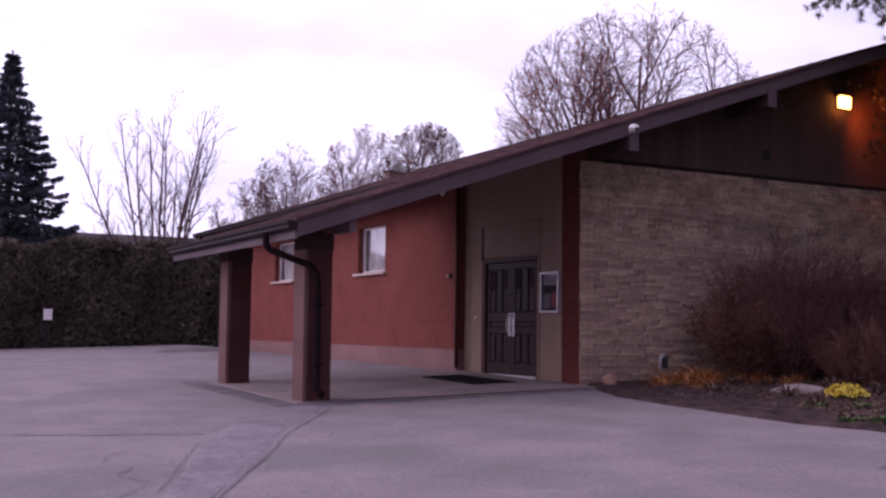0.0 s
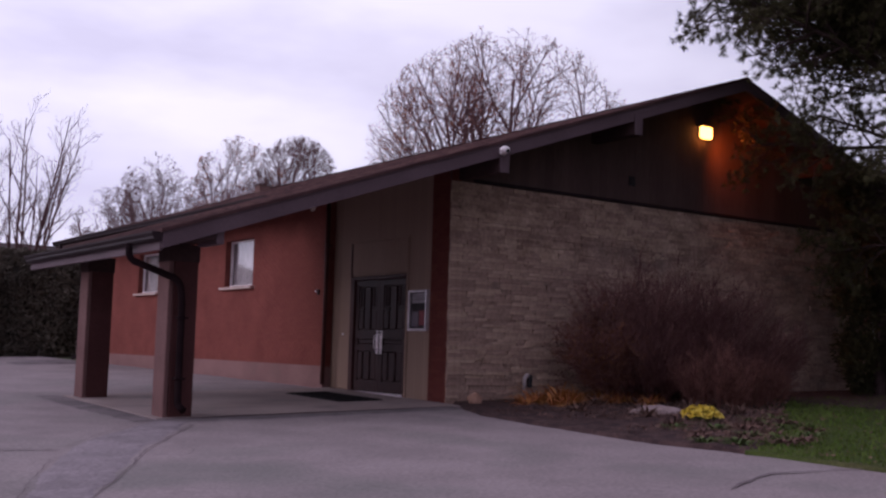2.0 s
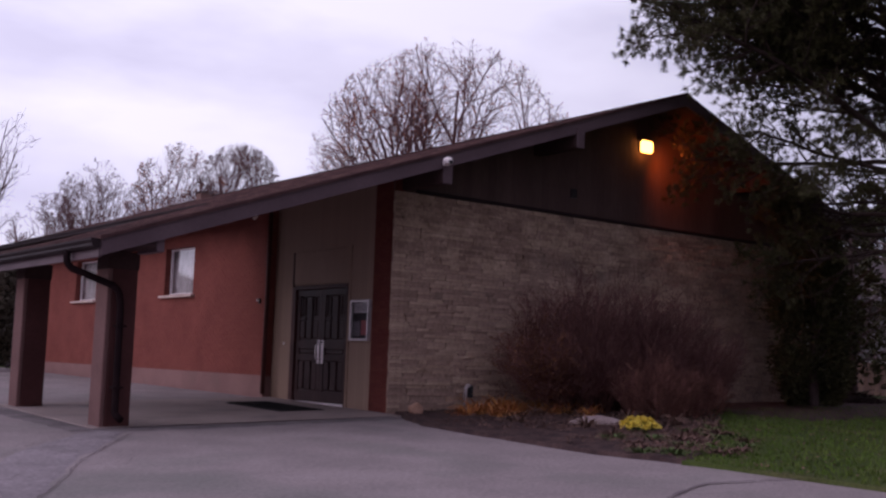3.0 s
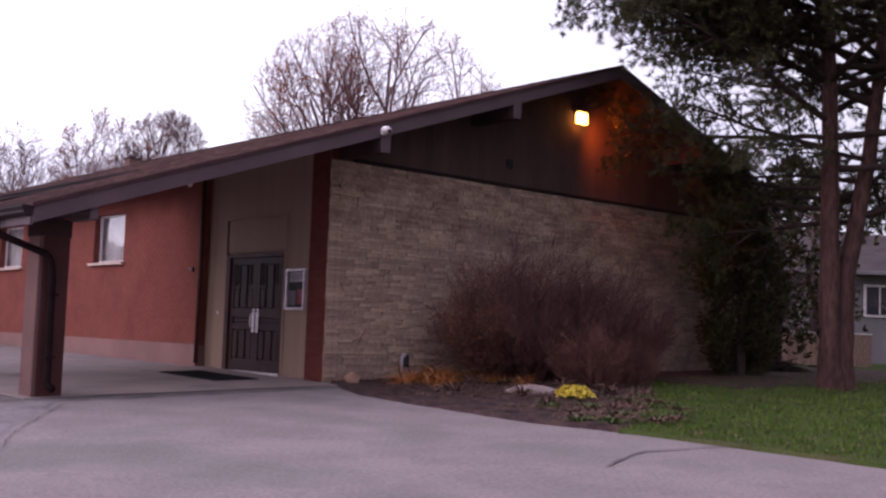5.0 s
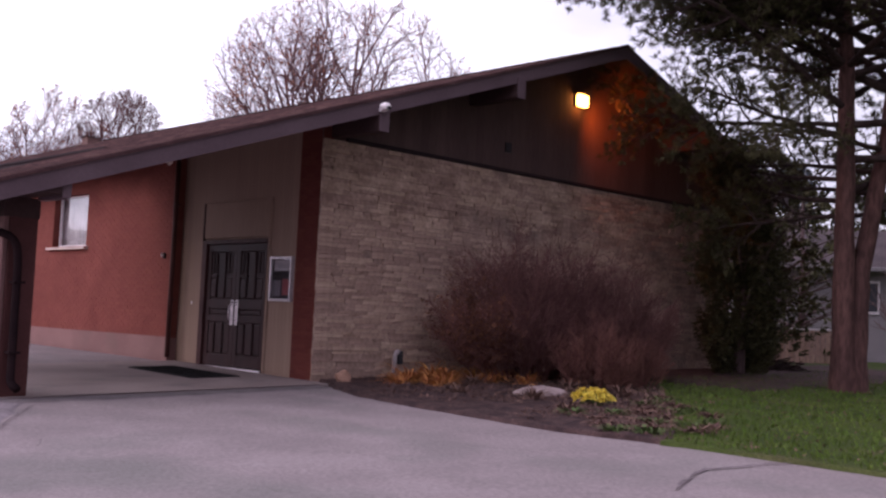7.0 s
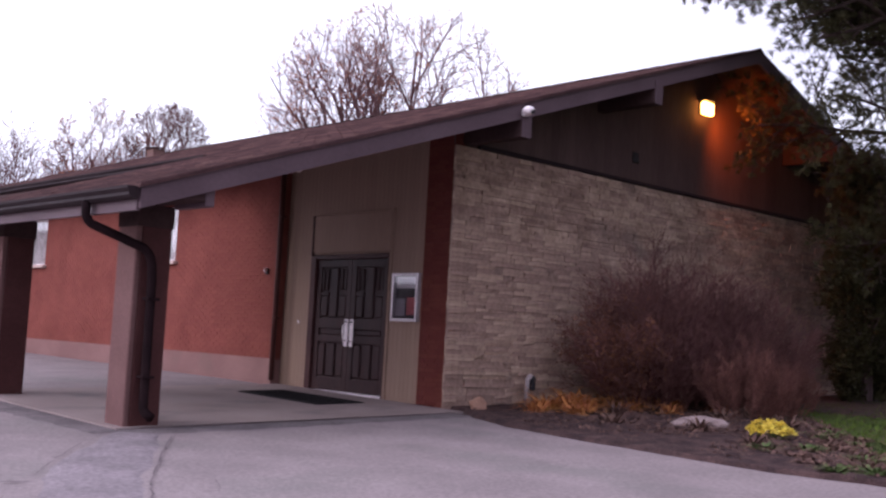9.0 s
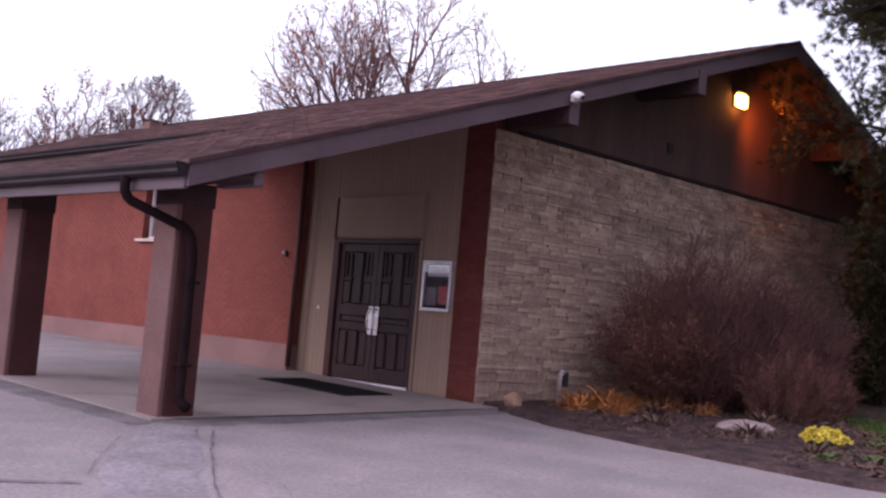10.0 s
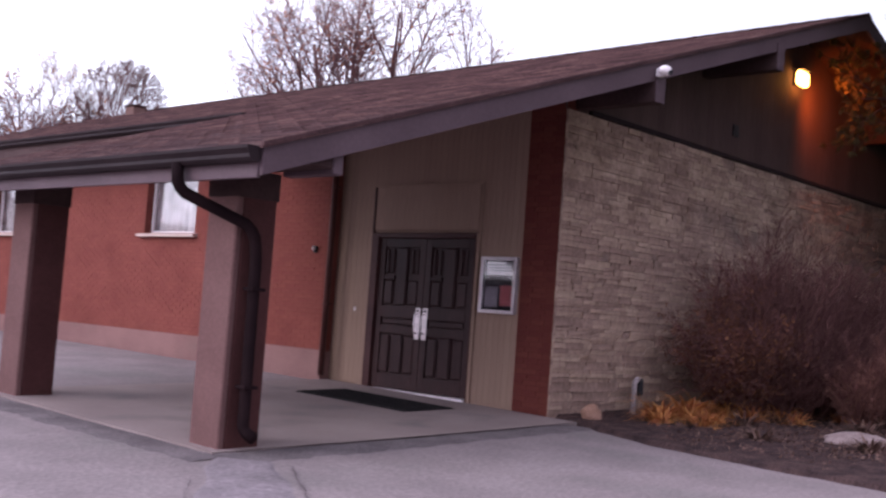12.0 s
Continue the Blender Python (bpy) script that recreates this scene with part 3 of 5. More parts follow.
# ---- roof ----
deck = MB()
TD = 0.03


def deck_piece(mb, x0, x1, inset, y1, t0=TD, t1=TOP - 0.004):
    z0, z1 = roof_z(x0), roof_z(x1)
    ya, yb = front_y(x0) + inset, front_y(x1) + inset
    mb.hexa([(x0, ya, z0 - t1), (x1, yb, z1 - t1), (x1, y1, z1 - t1), (x0, y1, z0 - t1), (x0, ya, z0 - t0), (x1, yb, z1 - t0), (x1, y1, z1 - t0), (x0, y1, z0 - t0)])


deck_piece(deck, PORCH_X + 0.02, EAVE_X, 0.045, PORCH_END)
deck_piece(deck, EAVE_X, RIDGE_X, 0.045, BACK_Y)
deck_piece(deck, RIDGE_X, WIDE + 0.6, 0.045, BACK_Y)
roof = structure("roof", deck, M["shaded_soffit"], "low brown shingled gable roof running out over a porch", "roof")
east_cover = MB()
deck_piece(east_cover, RIDGE_X, WIDE + 0.65, 0.0, BACK_Y, -0.012, TD)
part("roof_covering", east_cover, M["shingle"], roof)
ridge_cap = MB()
for i in range(70):
    ya = front_y(RIDGE_X) - 0.01 + i * (BACK_Y - front_y(RIDGE_X)) / 70
    yb = ya + (BACK_Y - front_y(RIDGE_X)) / 70 + 0.02
    zr = roof_z(RIDGE_X) + 0.012
    ridge_cap.convex([(RIDGE_X - 0.15, ya, zr - 0.042), (RIDGE_X, ya, zr + 0.014), (RIDGE_X + 0.15, ya, zr - 0.042), (RIDGE_X - 0.15, yb, zr - 0.050), (RIDGE_X, yb, zr + 0.004), (RIDGE_X + 0.15, yb, zr - 0.050)],
                     [(0, 1, 2), (3, 4, 5), (0, 1, 4, 3), (1, 2, 5, 4), (0, 2, 5, 3)])
part("ridge_cap", ridge_cap, M["shingle"], roof)


def barge(x0, x1, y0, y1, depth, skew=SKEW):
    z0, z1 = roof_z(x0), roof_z(x1)
    p, q = skew * x0, skew * x1
    return MB().hexa([(x0, y0 + p, z0 - depth), (x1, y0 + q, z1 - depth), (x1, y1 + q, z1 - depth), (x0, y1 + p, z0 - depth), (x0, y0 + p, z0 - 0.02), (x1, y0 + q, z1 - 0.02), (x1, y1 + q, z1 - 0.02), (x0, y1 + p, z0 - 0.02)])


part("barge_board", barge(PORCH_X, RIDGE_X, FRONT_Y, FRONT_Y + 0.045, 0.25), M["fascia"], roof, "wide grey-brown painted barge board")
part("barge_board", barge(RIDGE_X, WIDE + 0.6, FRONT_Y, FRONT_Y + 0.045, 0.25), M["fascia"], roof, "wide grey-brown painted barge board")
part("barge_board", barge(PORCH_X, EAVE_X, PORCH_END, PORCH_END + 0.04, 0.2, 0.0), M["fascia"], roof, "grey-brown board at the porch end")
fa, fb = front_y(PORCH_X), front_y(RIDGE_X)
part("drip_edge", MB().hexa([(PORCH_X - 0.03, fa - 0.03, roof_z(PORCH_X) - 0.03), (RIDGE_X, fb - 0.03, roof_z(RIDGE_X) - 0.02), (RIDGE_X, fb, roof_z(RIDGE_X) - 0.02), (PORCH_X - 0.03, fa, roof_z(PORCH_X) - 0.03),
                             (PORCH_X - 0.03, fa - 0.03, roof_z(PORCH_X) + 0.012), (RIDGE_X, fb - 0.03, roof_z(RIDGE_X) + 0.02), (RIDGE_X, fb, roof_z(RIDGE_X) + 0.02), (PORCH_X - 0.03, fa, roof_z(PORCH_X) + 0.012)]), M["shingle"], roof)
part("eave_board", MB().box(PORCH_X - 0.02, PORCH_X + 0.02, fa + 0.046, PORCH_END, roof_z(PORCH_X) - 0.27, roof_z(PORCH_X) - 0.035, 0.004), M["fascia"], roof, "grey-brown eave board under the gutter")
part("eave_board", MB().box(EAVE_X - 0.02, EAVE_X + 0.02, PORCH_END + 0.041, BACK_Y, roof_z(EAVE_X) - 0.40, roof_z(EAVE_X) - 0.035, 0.004), M["eave_brown"], roof, "brown board under the main eave")
for cx in (3.30, 0.24, 2 * RIDGE_X - 3.30, WIDE - 0.24):
    zt = min(roof_z(cx - 0.09), roof_z(cx + 0.09)) - TOP - 0.003
    # purlin sides carry shade in their colour; a paler cap gives the lit end
    part("purlin", MB().box(cx - 0.09, cx + 0.09, front_y(cx) - 0.012, 0.03 + SKEW * cx, roof_z(cx) - 0.27 - 0.26, zt, 0.008), M["shaded_soffit"], roof, "purlin under the gable overhang, coloured dark for its shade")
    part("purlin_end", MB().box(cx - 0.092, cx + 0.092, front_y(cx) - 0.03, front_y(cx) - 0.0125, roof_z(cx) - 0.53, zt - 0.002, 0.004), M["fascia"], roof, "grey-brown cap for a purlin's lit end")
part("porch_beam", MB().box(-4.97, -4.72, fa + 0.065, PORCH_END - 0.05, 2.30, roof_z(-4.97) - TOP - 0.003, 0.01), M["shaded_soffit"], roof, "beam over the porch posts, coloured dark for its shade")
part("porch_beam", MB().box(-4.715, -4.60, fa + 0.07, -0.5, 2.26, roof_z(-4.7) - TOP - 0.003, 0.01), M["fascia"], roof)


def gutter_mesh(x, y0, y1, z):
    """An ogee gutter: its outline drawn along y."""
    prof = [(0, 0), (-0.07, 0), (-0.10, 0.03), (-0.095, 0.06), (-0.125, 0.10), (-0.125, 0.125), (-0.11, 0.125), (-0.112, 0.105), (-0.082, 0.06), (-0.085, 0.035), (-0.065, 0.012), (-0.004, 0.012), (-0.004, 0.125), (0, 0.125)]
    mb = MB()
    n = len(prof)
    for yy in (y0, y1):
        mb.v += [(x + px, yy, z + pz) for px, pz in prof]
    mb.f += [(i, (i + 1) % n, n + (i + 1) % n, n + i) for i in range(n)]
    for k, yy in enumerate((y0, y1)):
        o = len(mb.v)
        mb.v += [(x + px, yy, z + pz) for px, pz in (prof[0], prof[1], prof[2], prof[4], prof[5], prof[-1])]
        mb.f.append(tuple(range(o, o + 6)))
    return mb


part("gutter", gutter_mesh(PORCH_X - 0.021, fa + 0.02, PORCH_END, roof_z(PORCH_X) - 0.15), M["gutter"], roof, "dark brown metal gutter along the porch eave")
part("gutter", gutter_mesh(EAVE_X - 0.021, PORCH_END + 0.03, BACK_Y, roof_z(EAVE_X) - 0.15), M["gutter"], roof, "dark brown metal gutter along the main eave")


# ---- porch posts ----
def porch_post(x0, y0, label):
    w = 0.435
    zb = min(gz(x0, y0), gz(x0, y0 + w)) - 0.04
    ob = thing("porch_post", (x0 + w / 2, y0 + w / 2, zb), label, "post", "posts of the porch")
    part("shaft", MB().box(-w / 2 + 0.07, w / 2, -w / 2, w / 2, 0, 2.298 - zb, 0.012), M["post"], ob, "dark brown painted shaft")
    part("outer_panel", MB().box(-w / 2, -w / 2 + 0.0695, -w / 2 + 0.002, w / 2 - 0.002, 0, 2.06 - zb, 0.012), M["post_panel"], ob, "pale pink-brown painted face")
    # the collar takes the underside's shaded colour too
    part("collar", MB().box(-w / 2 - 0.006, w / 2 + 0.012, -w / 2 - 0.012, w / 2 + 0.012, 2.05 - zb, 2.297 - zb, 0.006), M["shaded_soffit"], ob, "collar at the post's head, in the shaded underside colour")
    return ob


porch_post(-5.045, -0.33, "square dark brown post with a pale face, downspout on it")
porch_post(-5.045, 3.42, "square dark brown porch post with a pale outer face")


def bent_pipe(pts, r, sides=8):
    """A pipe with rounded elbows through the given points."""
    out = []
    P = [Vector(p) for p in pts]
    for i, p in enumerate(P):
        if 0 < i < len(P) - 1:
            a, b = (P[i - 1] - p), (P[i + 1] - p)
            k = min(0.09, a.length / 3, b.length / 3)
            out += [p + a.normalized() * k, p + a.normalized() * k * 0.35 + b.normalized() * k * 0.35, p + b.normalized() * k]
        else:
            out.append(p)
    return MB().tube(out, [r] * len(out), sides)


def downspout(pts, r, label, straps, mat):
    base = Vector(pts[-1])
    ob = thing("downspout", base, label, "downspout")
    part("pipe", bent_pipe([Vector(p) - base for p in pts], r), mat, ob, "", True)
    for x, y, z, dx, dy in straps:
        part("strap", MB().box(x - base.x - dx, x - base.x + dx, y - base.y - dy, y - base.y + dy, z - base.z - 0.015, z - base.z + 0.015, 0.003), mat, ob)
    return ob


downspout([(-5.60, -0.20, 2.26), (-5.60, -0.23, 2.04), (-4.93, -0.435, 1.78), (-4.88, -0.435, 1.55), (-4.87, -0.435, 0.03), (-4.82, -0.54, -0.04)], 0.053,
          "dark brown metal downspout bending from gutter to post", [(-4.87, -0.435, 1.25, 0.072, 0.068), (-4.87, -0.435, 0.40, 0.072, 0.068)], M["spout"])
downspout([(-0.93, 20.05, 3.85), (-0.93, 20.05, 3.68), (-0.22, 20.05, 3.42), (-0.21, 20.05, 3.2), (-0.21, 20.05, 0.38), (-0.40, 20.0, 0.30)], 0.05,
          "dark downspout at the far brick corner", [(-0.20, 20.05, 2.2, 0.06, 0.06)], M["gutter"])
downspout([(-0.19, 4.02, 4.05), (-0.19, 4.02, 2.0), (-0.19, 4.02, 0.17)], 0.045, "dark red-brown pipe between brick and siding", [(-0.17, 4.02, 2.9, 0.05, 0.055), (-0.17, 4.02, 1.2, 0.05, 0.055)], M["downpipe"])

# ---- entrance doors ----
frame_mb = MB()
frame_mb.box(-0.002, 0.15, 1.374, DOOR_Y0, 0.03, 2.25, 0.006)
frame_mb.box(-0.002, 0.15, DOOR_Y1, 3.357, 0.05, 2.25, 0.006)
frame_mb.box(-0.002, 0.15, DOOR_Y0, DOOR_Y1, DOOR_Z1, 2.25, 0.006)
door_1 = structure("door_1", frame_mb, M["door_frame"], "closed dark brown panelled double doors with steel pulls", "door")
part("casing", MB().box(0.004, 0.15, 1.323, 1.3735, 0.03, 2.25, 0.004), M["siding"], door_1, "tan painted casing strip")
part("threshold", MB().box(-0.03, 0.15, DOOR_Y0, DOOR_Y1, 0.045, 0.085, 0.006), M["sill_metal"], door_1, "bright aluminium threshold")


def door_leaf(y0, y1, hinge_side):
    ob = part("leaf", MB().box(0.085, 0.12, y0, y1, 0.095, 2.18), M["door"], door_1)
    f = MB()
    st = 0.11
    for a, b in ((y0, y0 + st), (y1 - st, y1)):
        f.box(0.045, 0.0845, a, b, 0.095, 2.18, 0.004)
    for a, b in ((0.095, 0.30), (0.86, 0.97), (1.08, 1.24), (2.06, 2.18)):
        f.box(0.045, 0.0845, y0 + st, y1 - st, a, b, 0.004)
    mid = (y0 + y1) / 2
    for a, b in ((y0 + st, mid - 0.14), (mid + 0.14, y1 - st)):
        f.box(0.050, 0.0845, a, b, 1.61, 1.66, 0.004)
    part("stile_and_rail", f, M["door"], ob)
    for za, zb in ((0.31, 0.85), (1.25, 2.05)):
        part("panel", MB().box(0.049, 0.0845, mid - 0.10, mid + 0.10, za, zb, 0.016), M["door"], ob)
    for a, b in ((y0 + st, mid - 0.14), (mid + 0.14, y1 - st)):
        part("panel", MB().box(0.052, 0.0845, a + 0.022, b - 0.01, 1.265, 1.595, 0.014), M["door"], ob)
        part("panel", MB().box(0.052, 0.0845, a + 0.022, b - 0.01, 0.325, 0.835, 0.014), M["door"], ob)
        w = (b - a) / 2
        for k in (0, 1):
            part("moulding", MB().box(0.056, 0.0845, a + k * w + 0.032, a + (k + 1) * w - 0.018, 1.69, 2.03, 0.01), M["door"], ob)
    part("panel", MB().box(0.050, 0.0845, y0 + st + 0.03, y1 - st - 0.03, 0.985, 1.065, 0.012), M["door"], ob)
    hy = y0 + 0.065 if hinge_side > 0 else y1 - 0.065
    pull = MB().box(0.036, 0.0449, hy - 0.045, hy + 0.045, 0.80, 1.23, 0.003)
    hd = part("handle", pull, M["steel"], ob, "bright steel push plate and pull")
    grip = MB().tube([Vector((0.036, hy, 0.88)), Vector((-0.02, hy, 0.90)), Vector((-0.025, hy, 1.0)), Vector((-0.02, hy, 1.13)), Vector((0.036, hy, 1.15))], [0.011] * 5, 8)
    part("grip", grip, M["steel"], hd, "", True)
    part("lock", MB().tube([Vector((0.036, hy, 1.19)), Vector((0.024, hy, 1.19))], [0.02, 0.018], 10), M["plastic_dark"], hd)


door_mid = (DOOR_Y0 + DOOR_Y1) / 2
door_leaf(DOOR_Y0 + 0.004, door_mid - 0.003, -1)
door_leaf(door_mid + 0.003, DOOR_Y1 - 0.004, 1)

over = structure("transom_panel", MB().box(0.012, 0.04, 1.36, 3.33, 2.29, 2.90, 0.004), M["siding"], "plain tan panel in a slim frame above the doors", "panel")
for y0, y1, z0, z1 in ((3.33, 3.36, 0.04, 2.93), (1.30, 1.322, 0.02, 2.93), (1.30, 3.36, 2.90, 2.93)):
    if z1 - z0 > 1:
        part("trim", MB().box(-0.008, 0.04, y0, y1, max(z0, 2.255), z1, 0.004), M["gable"] if y0 > 3 else M["siding"], over)
    else:
        part("trim", MB().box(-0.010, 0.04, y0, y1, z0, z1, 0.004), M["siding"], over)

# ---- windows ----
def window(name, a, b):
    mb = MB()
    w = 0.04
    for y0, y1, z0, z1 in ((a, a + w, WZ0, WZ1), (b - w, b, WZ0, WZ1), (a + w, b - w, WZ0, WZ0 + w), (a + w, b - w, WZ1 - w, WZ1)):
        mb.box(0.02, 0.085, y0, y1, z0, z1, 0.005)
    ob = structure(name, mb, M["white_paint"], "white-framed high window with a pale curtain behind glass", "window")
    pane = part("pane", MB().box(0.048, 0.054, a + w, b - w, WZ0 + w, WZ1 - w), M["glass"], ob)
    pane.visible_shadow = False
    sill = MB().hexa([(-0.21, a - 0.10, WZ0 - 0.07), (0.0, a - 0.10, WZ0 - 0.07), (0.0, b + 0.12, WZ0 - 0.07), (-0.21, b + 0.12, WZ0 - 0.07), (-0.21, a - 0.10, WZ0 - 0.02), (0.0, a - 0.10, WZ0 - 0.002), (0.0, b + 0.12, WZ0 - 0.002), (-0.21, b + 0.12, WZ0 - 0.02)])
    part("sill", sill, M["cream"], ob, "cream stone window sill")
    cur = MB().grid(lambda u, v: (0.135 + 0.018 * math.sin(u * 55) + 0.01 * math.sin(u * 21 + 1), a + (b - a) * u, WZ0 - 0.02 + (WZ1 - WZ0) * v), 90, 2)
    tagged(part("curtain", cur, M["curtain"], None, "", True), "pale sheer curtain hanging in folds behind a window", "curtain")
    return ob


window("window_1", *WINDOWS[0])
window("window_2", *WINDOWS[1])

# ---- things at the entrance ----
nb = thing("notice_board", (0.03, 0.932, 1.225), "aluminium framed glass notice board with pinned papers", "notice board")
nbf = MB()
for y0, y1, z0, z1 in ((-0.295, -0.25, 0, 0.72), (0.25, 0.295, 0, 0.72), (-0.25, 0.25, 0, 0.045), (-0.25, 0.25, 0.675, 0.72)):
    nbf.box(-0.075, 0.0, y0, y1, z0, z1, 0.005)
part("frame", nbf, M["alu"], nb)
part("backing", MB().box(-0.02, -0.001, -0.25, 0.25, 0.045, 0.675), M["board_back"], nb)
part("pane", MB().box(-0.062, -0.058, -0.25, 0.25, 0.045, 0.675), M["glass"], nb).visible_shadow = False
for nm, y0, y1, z0, z1, mt in (("poster", -0.21, 0.22, 0.49, 0.66, "paper"), ("poster", 0.02, 0.23, 0.08, 0.34, "paper_grey"), ("poster", -0.23, -0.02, 0.10, 0.36, "paper_red"), ("poster", -0.2, 0.2, 0.385, 0.455, "ink")):
    p = part(nm, MB().box(-0.026, -0.021, y0, y1, z0, z1), M[mt], nb)
    if mt == "paper":
        for k in range(3):
            part("print_bar", MB().box(-0.029, -0.0262, y0 + 0.03, y1 - 0.03 - 0.03 * k, z1 - 0.05 - 0.035 * k, z1 - 0.035 - 0.035 * k), M["paper_grey"], p)

mat_ob = thing("door_mat", (-1.08, 1.95, gz(-1.08, 1.95) + 0.023), "black ribbed rubber mat before the doors", "door mat")
mt = MB()
def on_slab(x, y, h):
    return (x, y, gz(-1.08 + x, 1.95 + y) - gz(-1.08, 1.95) + h)
mx, my = 0.43, 1.0
mt.hexa([on_slab(-mx, -my, 0), on_slab(mx, -my, 0), on_slab(mx, my, 0), on_slab(-mx, my, 0), on_slab(-mx + 0.02, -my + 0.02, 0.014), on_slab(mx - 0.02, -my + 0.02, 0.014), on_slab(mx - 0.02, my - 0.02, 0.014), on_slab(-mx + 0.02, my - 0.02, 0.014)])
mat_body = part("mat_body", mt, M["black"], mat_ob)
ribs = MB()
for k in range(24):
    yy = -my + 0.06 + k * (2 * my - 0.12) / 23
    ribs.hexa([on_slab(-mx + 0.05, yy - 0.015, 0.013), on_slab(mx - 0.05, yy - 0.015, 0.013), on_slab(mx - 0.05, yy + 0.015, 0.013), on_slab(-mx + 0.05, yy + 0.015, 0.013), on_slab(-mx + 0.05, yy - 0.008, 0.02), on_slab(mx - 0.05, yy - 0.008, 0.02), on_slab(mx - 0.05, yy + 0.008, 0.02), on_slab(-mx + 0.05, yy + 0.008, 0.02)])
part("rib", ribs, M["black"], mat_ob)

kp = thing("wall_sensor", (-0.13, 4.41, 1.99), "small dark sensor with a white cap on brick", "sensor")
part("base", MB().box(-0.03, 0.0, -0.035, 0.035, -0.05, 0.05, 0.006), M["plastic_dark"], kp)
part("cap", MB().tube([Vector((-0.03, 0, 0.02)), Vector((-0.06, 0.0, 0.01)), Vector((-0.075, 0.0, 0.0))], [0.03, 0.03, 0.012], 10), M["white_paint"], kp, "white cap", True)
db = thing("door_bell", (0.012, 3.62, 1.16), "small white door bell button on siding", "door bell")
part("plate", MB().box(-0.012, 0.0, -0.018, 0.018, -0.025, 0.025, 0.004), M["white_paint"], db)

# security camera on the first purlin
sc = thing("security_camera", (0.16, front_y(0.16) - 0.03, 4.15), "white dome security camera on a purlin end", "security camera")
part("mount", MB().box(-0.05, 0.05, -0.05, 0.0, -0.05, 0.05, 0.008), M["white_paint"], sc)
dome = MB()
dome.grid(lambda u, v: (0.085 * math.sin(math.pi * v) * math.cos(2 * math.pi * u), -0.09 + 0.085 * math.sin(math.pi * v) * math.sin(2 * math.pi * u), 0.02 + 0.065 * math.cos(math.pi * v)), 16, 8)
part("dome", dome, M["white_paint"], sc, "", True)
part("lens", MB().tube([Vector((0, -0.15, 0.0)), Vector((0, -0.178, -0.006))], [0.032, 0.03], 10), M["plastic_dark"], sc)

vent = thing("wall_vent", (4.29, 0.035 + 4.29 * SKEW, 4.26), "small dark hooded vent in the gable", "vent")
part("hood", MB().hexa([(-0.08, -0.03, -0.09), (0.08, -0.03, -0.09), (0.08, 0, -0.09), (-0.08, 0, -0.09), (-0.08, -0.02, 0.09), (0.08, -0.02, 0.09), (0.08, 0, 0.09), (-0.08, 0, 0.09)]), M["plastic_dark"], vent)

# lit lamp on the gable
lamp = thing("wall_lamp", (6.28, 0.035 + 6.28 * SKEW, 5.46), "lit wall lamp with a warm orange glow on the gable", "wall lamp")
part("housing", MB().box(-0.13, 0.13, -0.06, 0.0, -0.11, 0.11, 0.015), M["plastic_dark"], lamp)
part("lens", MB().box(-0.165, 0.165, -0.17, -0.055, -0.125, 0.125, 0.04), M["lamp"], lamp, "glowing amber lens")
part("visor", MB().box(-0.18, 0.18, -0.19, 0.0, 0.128, 0.145, 0.005), M["plastic_dark"], lamp)
beam = bpy.data.lights.new("lamp_beam", "SPOT")
beam.energy, beam.color, beam.shadow_soft_size = 120, (1.0, 0.17, 0.014), 0.10
beam.spot_size, beam.spot_blend = radians(172), 1.0
new("lamp_beam", beam).matrix_world = look((6.33, -0.18, 5.34), (8.3, -0.85, 4.5))
halo = bpy.data.lights.new("lamp_halo", "POINT")
halo.energy, halo.color, halo.shadow_soft_size = 1.6, (1.0, 0.24, 0.02), 0.05
new("lamp_halo", halo).location = (6.26, 0.04, 5.28)

pl = thing("porch_light", (-2.46, 0.36, roof_z(-2.46) - TOP - 0.01), "small pale jar lamp under the porch ceiling, unlit", "lamp")
part("base", MB().tube([Vector((0, 0, 0.0)), Vector((0, 0, -0.06))], [0.055, 0.055], 12), M["plastic_dark"], pl)
part("jar", MB().tube([Vector((0, 0, -0.06)), Vector((0, 0, -0.10)), Vector((0, 0, -0.2)), Vector((0, 0, -0.24))], [0.04, 0.05, 0.045, 0.015], 12), M["cream"], pl, "pale glass jar", True)

fl = thing("flood_light", (EAVE_X - 0.02, 18.3, roof_z(EAVE_X) - 0.41), "small white flood light under the main eave", "flood light")
part("arm", MB().tube([Vector((0, 0, 0)), Vector((-0.04, 0, -0.08))], [0.02, 0.02], 8), M["white_paint"], fl)
part("head", MB().tube([Vector((-0.02, 0, -0.08)), Vector((-0.10, 0, -0.13)), Vector((-0.16, 0, -0.17))], [0.04, 0.07, 0.09], 12), M["white_paint"], fl, "white lamp head", True)

# stand pipe before the stone wall, round rock beside it
sp = thing("stand_pipe", (1.50, -0.2, gz(1.5, -0.2)), "grey stand pipe with a dark tap by the stone wall", "stand pipe")
part("pipe", bent_pipe([(0, 0, -0.05), (0, 0, 0.44), (0.05, 0, 0.50), (0.10, 0, 0.47)], 0.035), M["pipe_grey"], sp, "", True)
part("tap", MB().box(0.07, 0.15, -0.05, 0.05, 0.28, 0.50, 0.02), M["plastic_dark"], sp, "dark tap head")


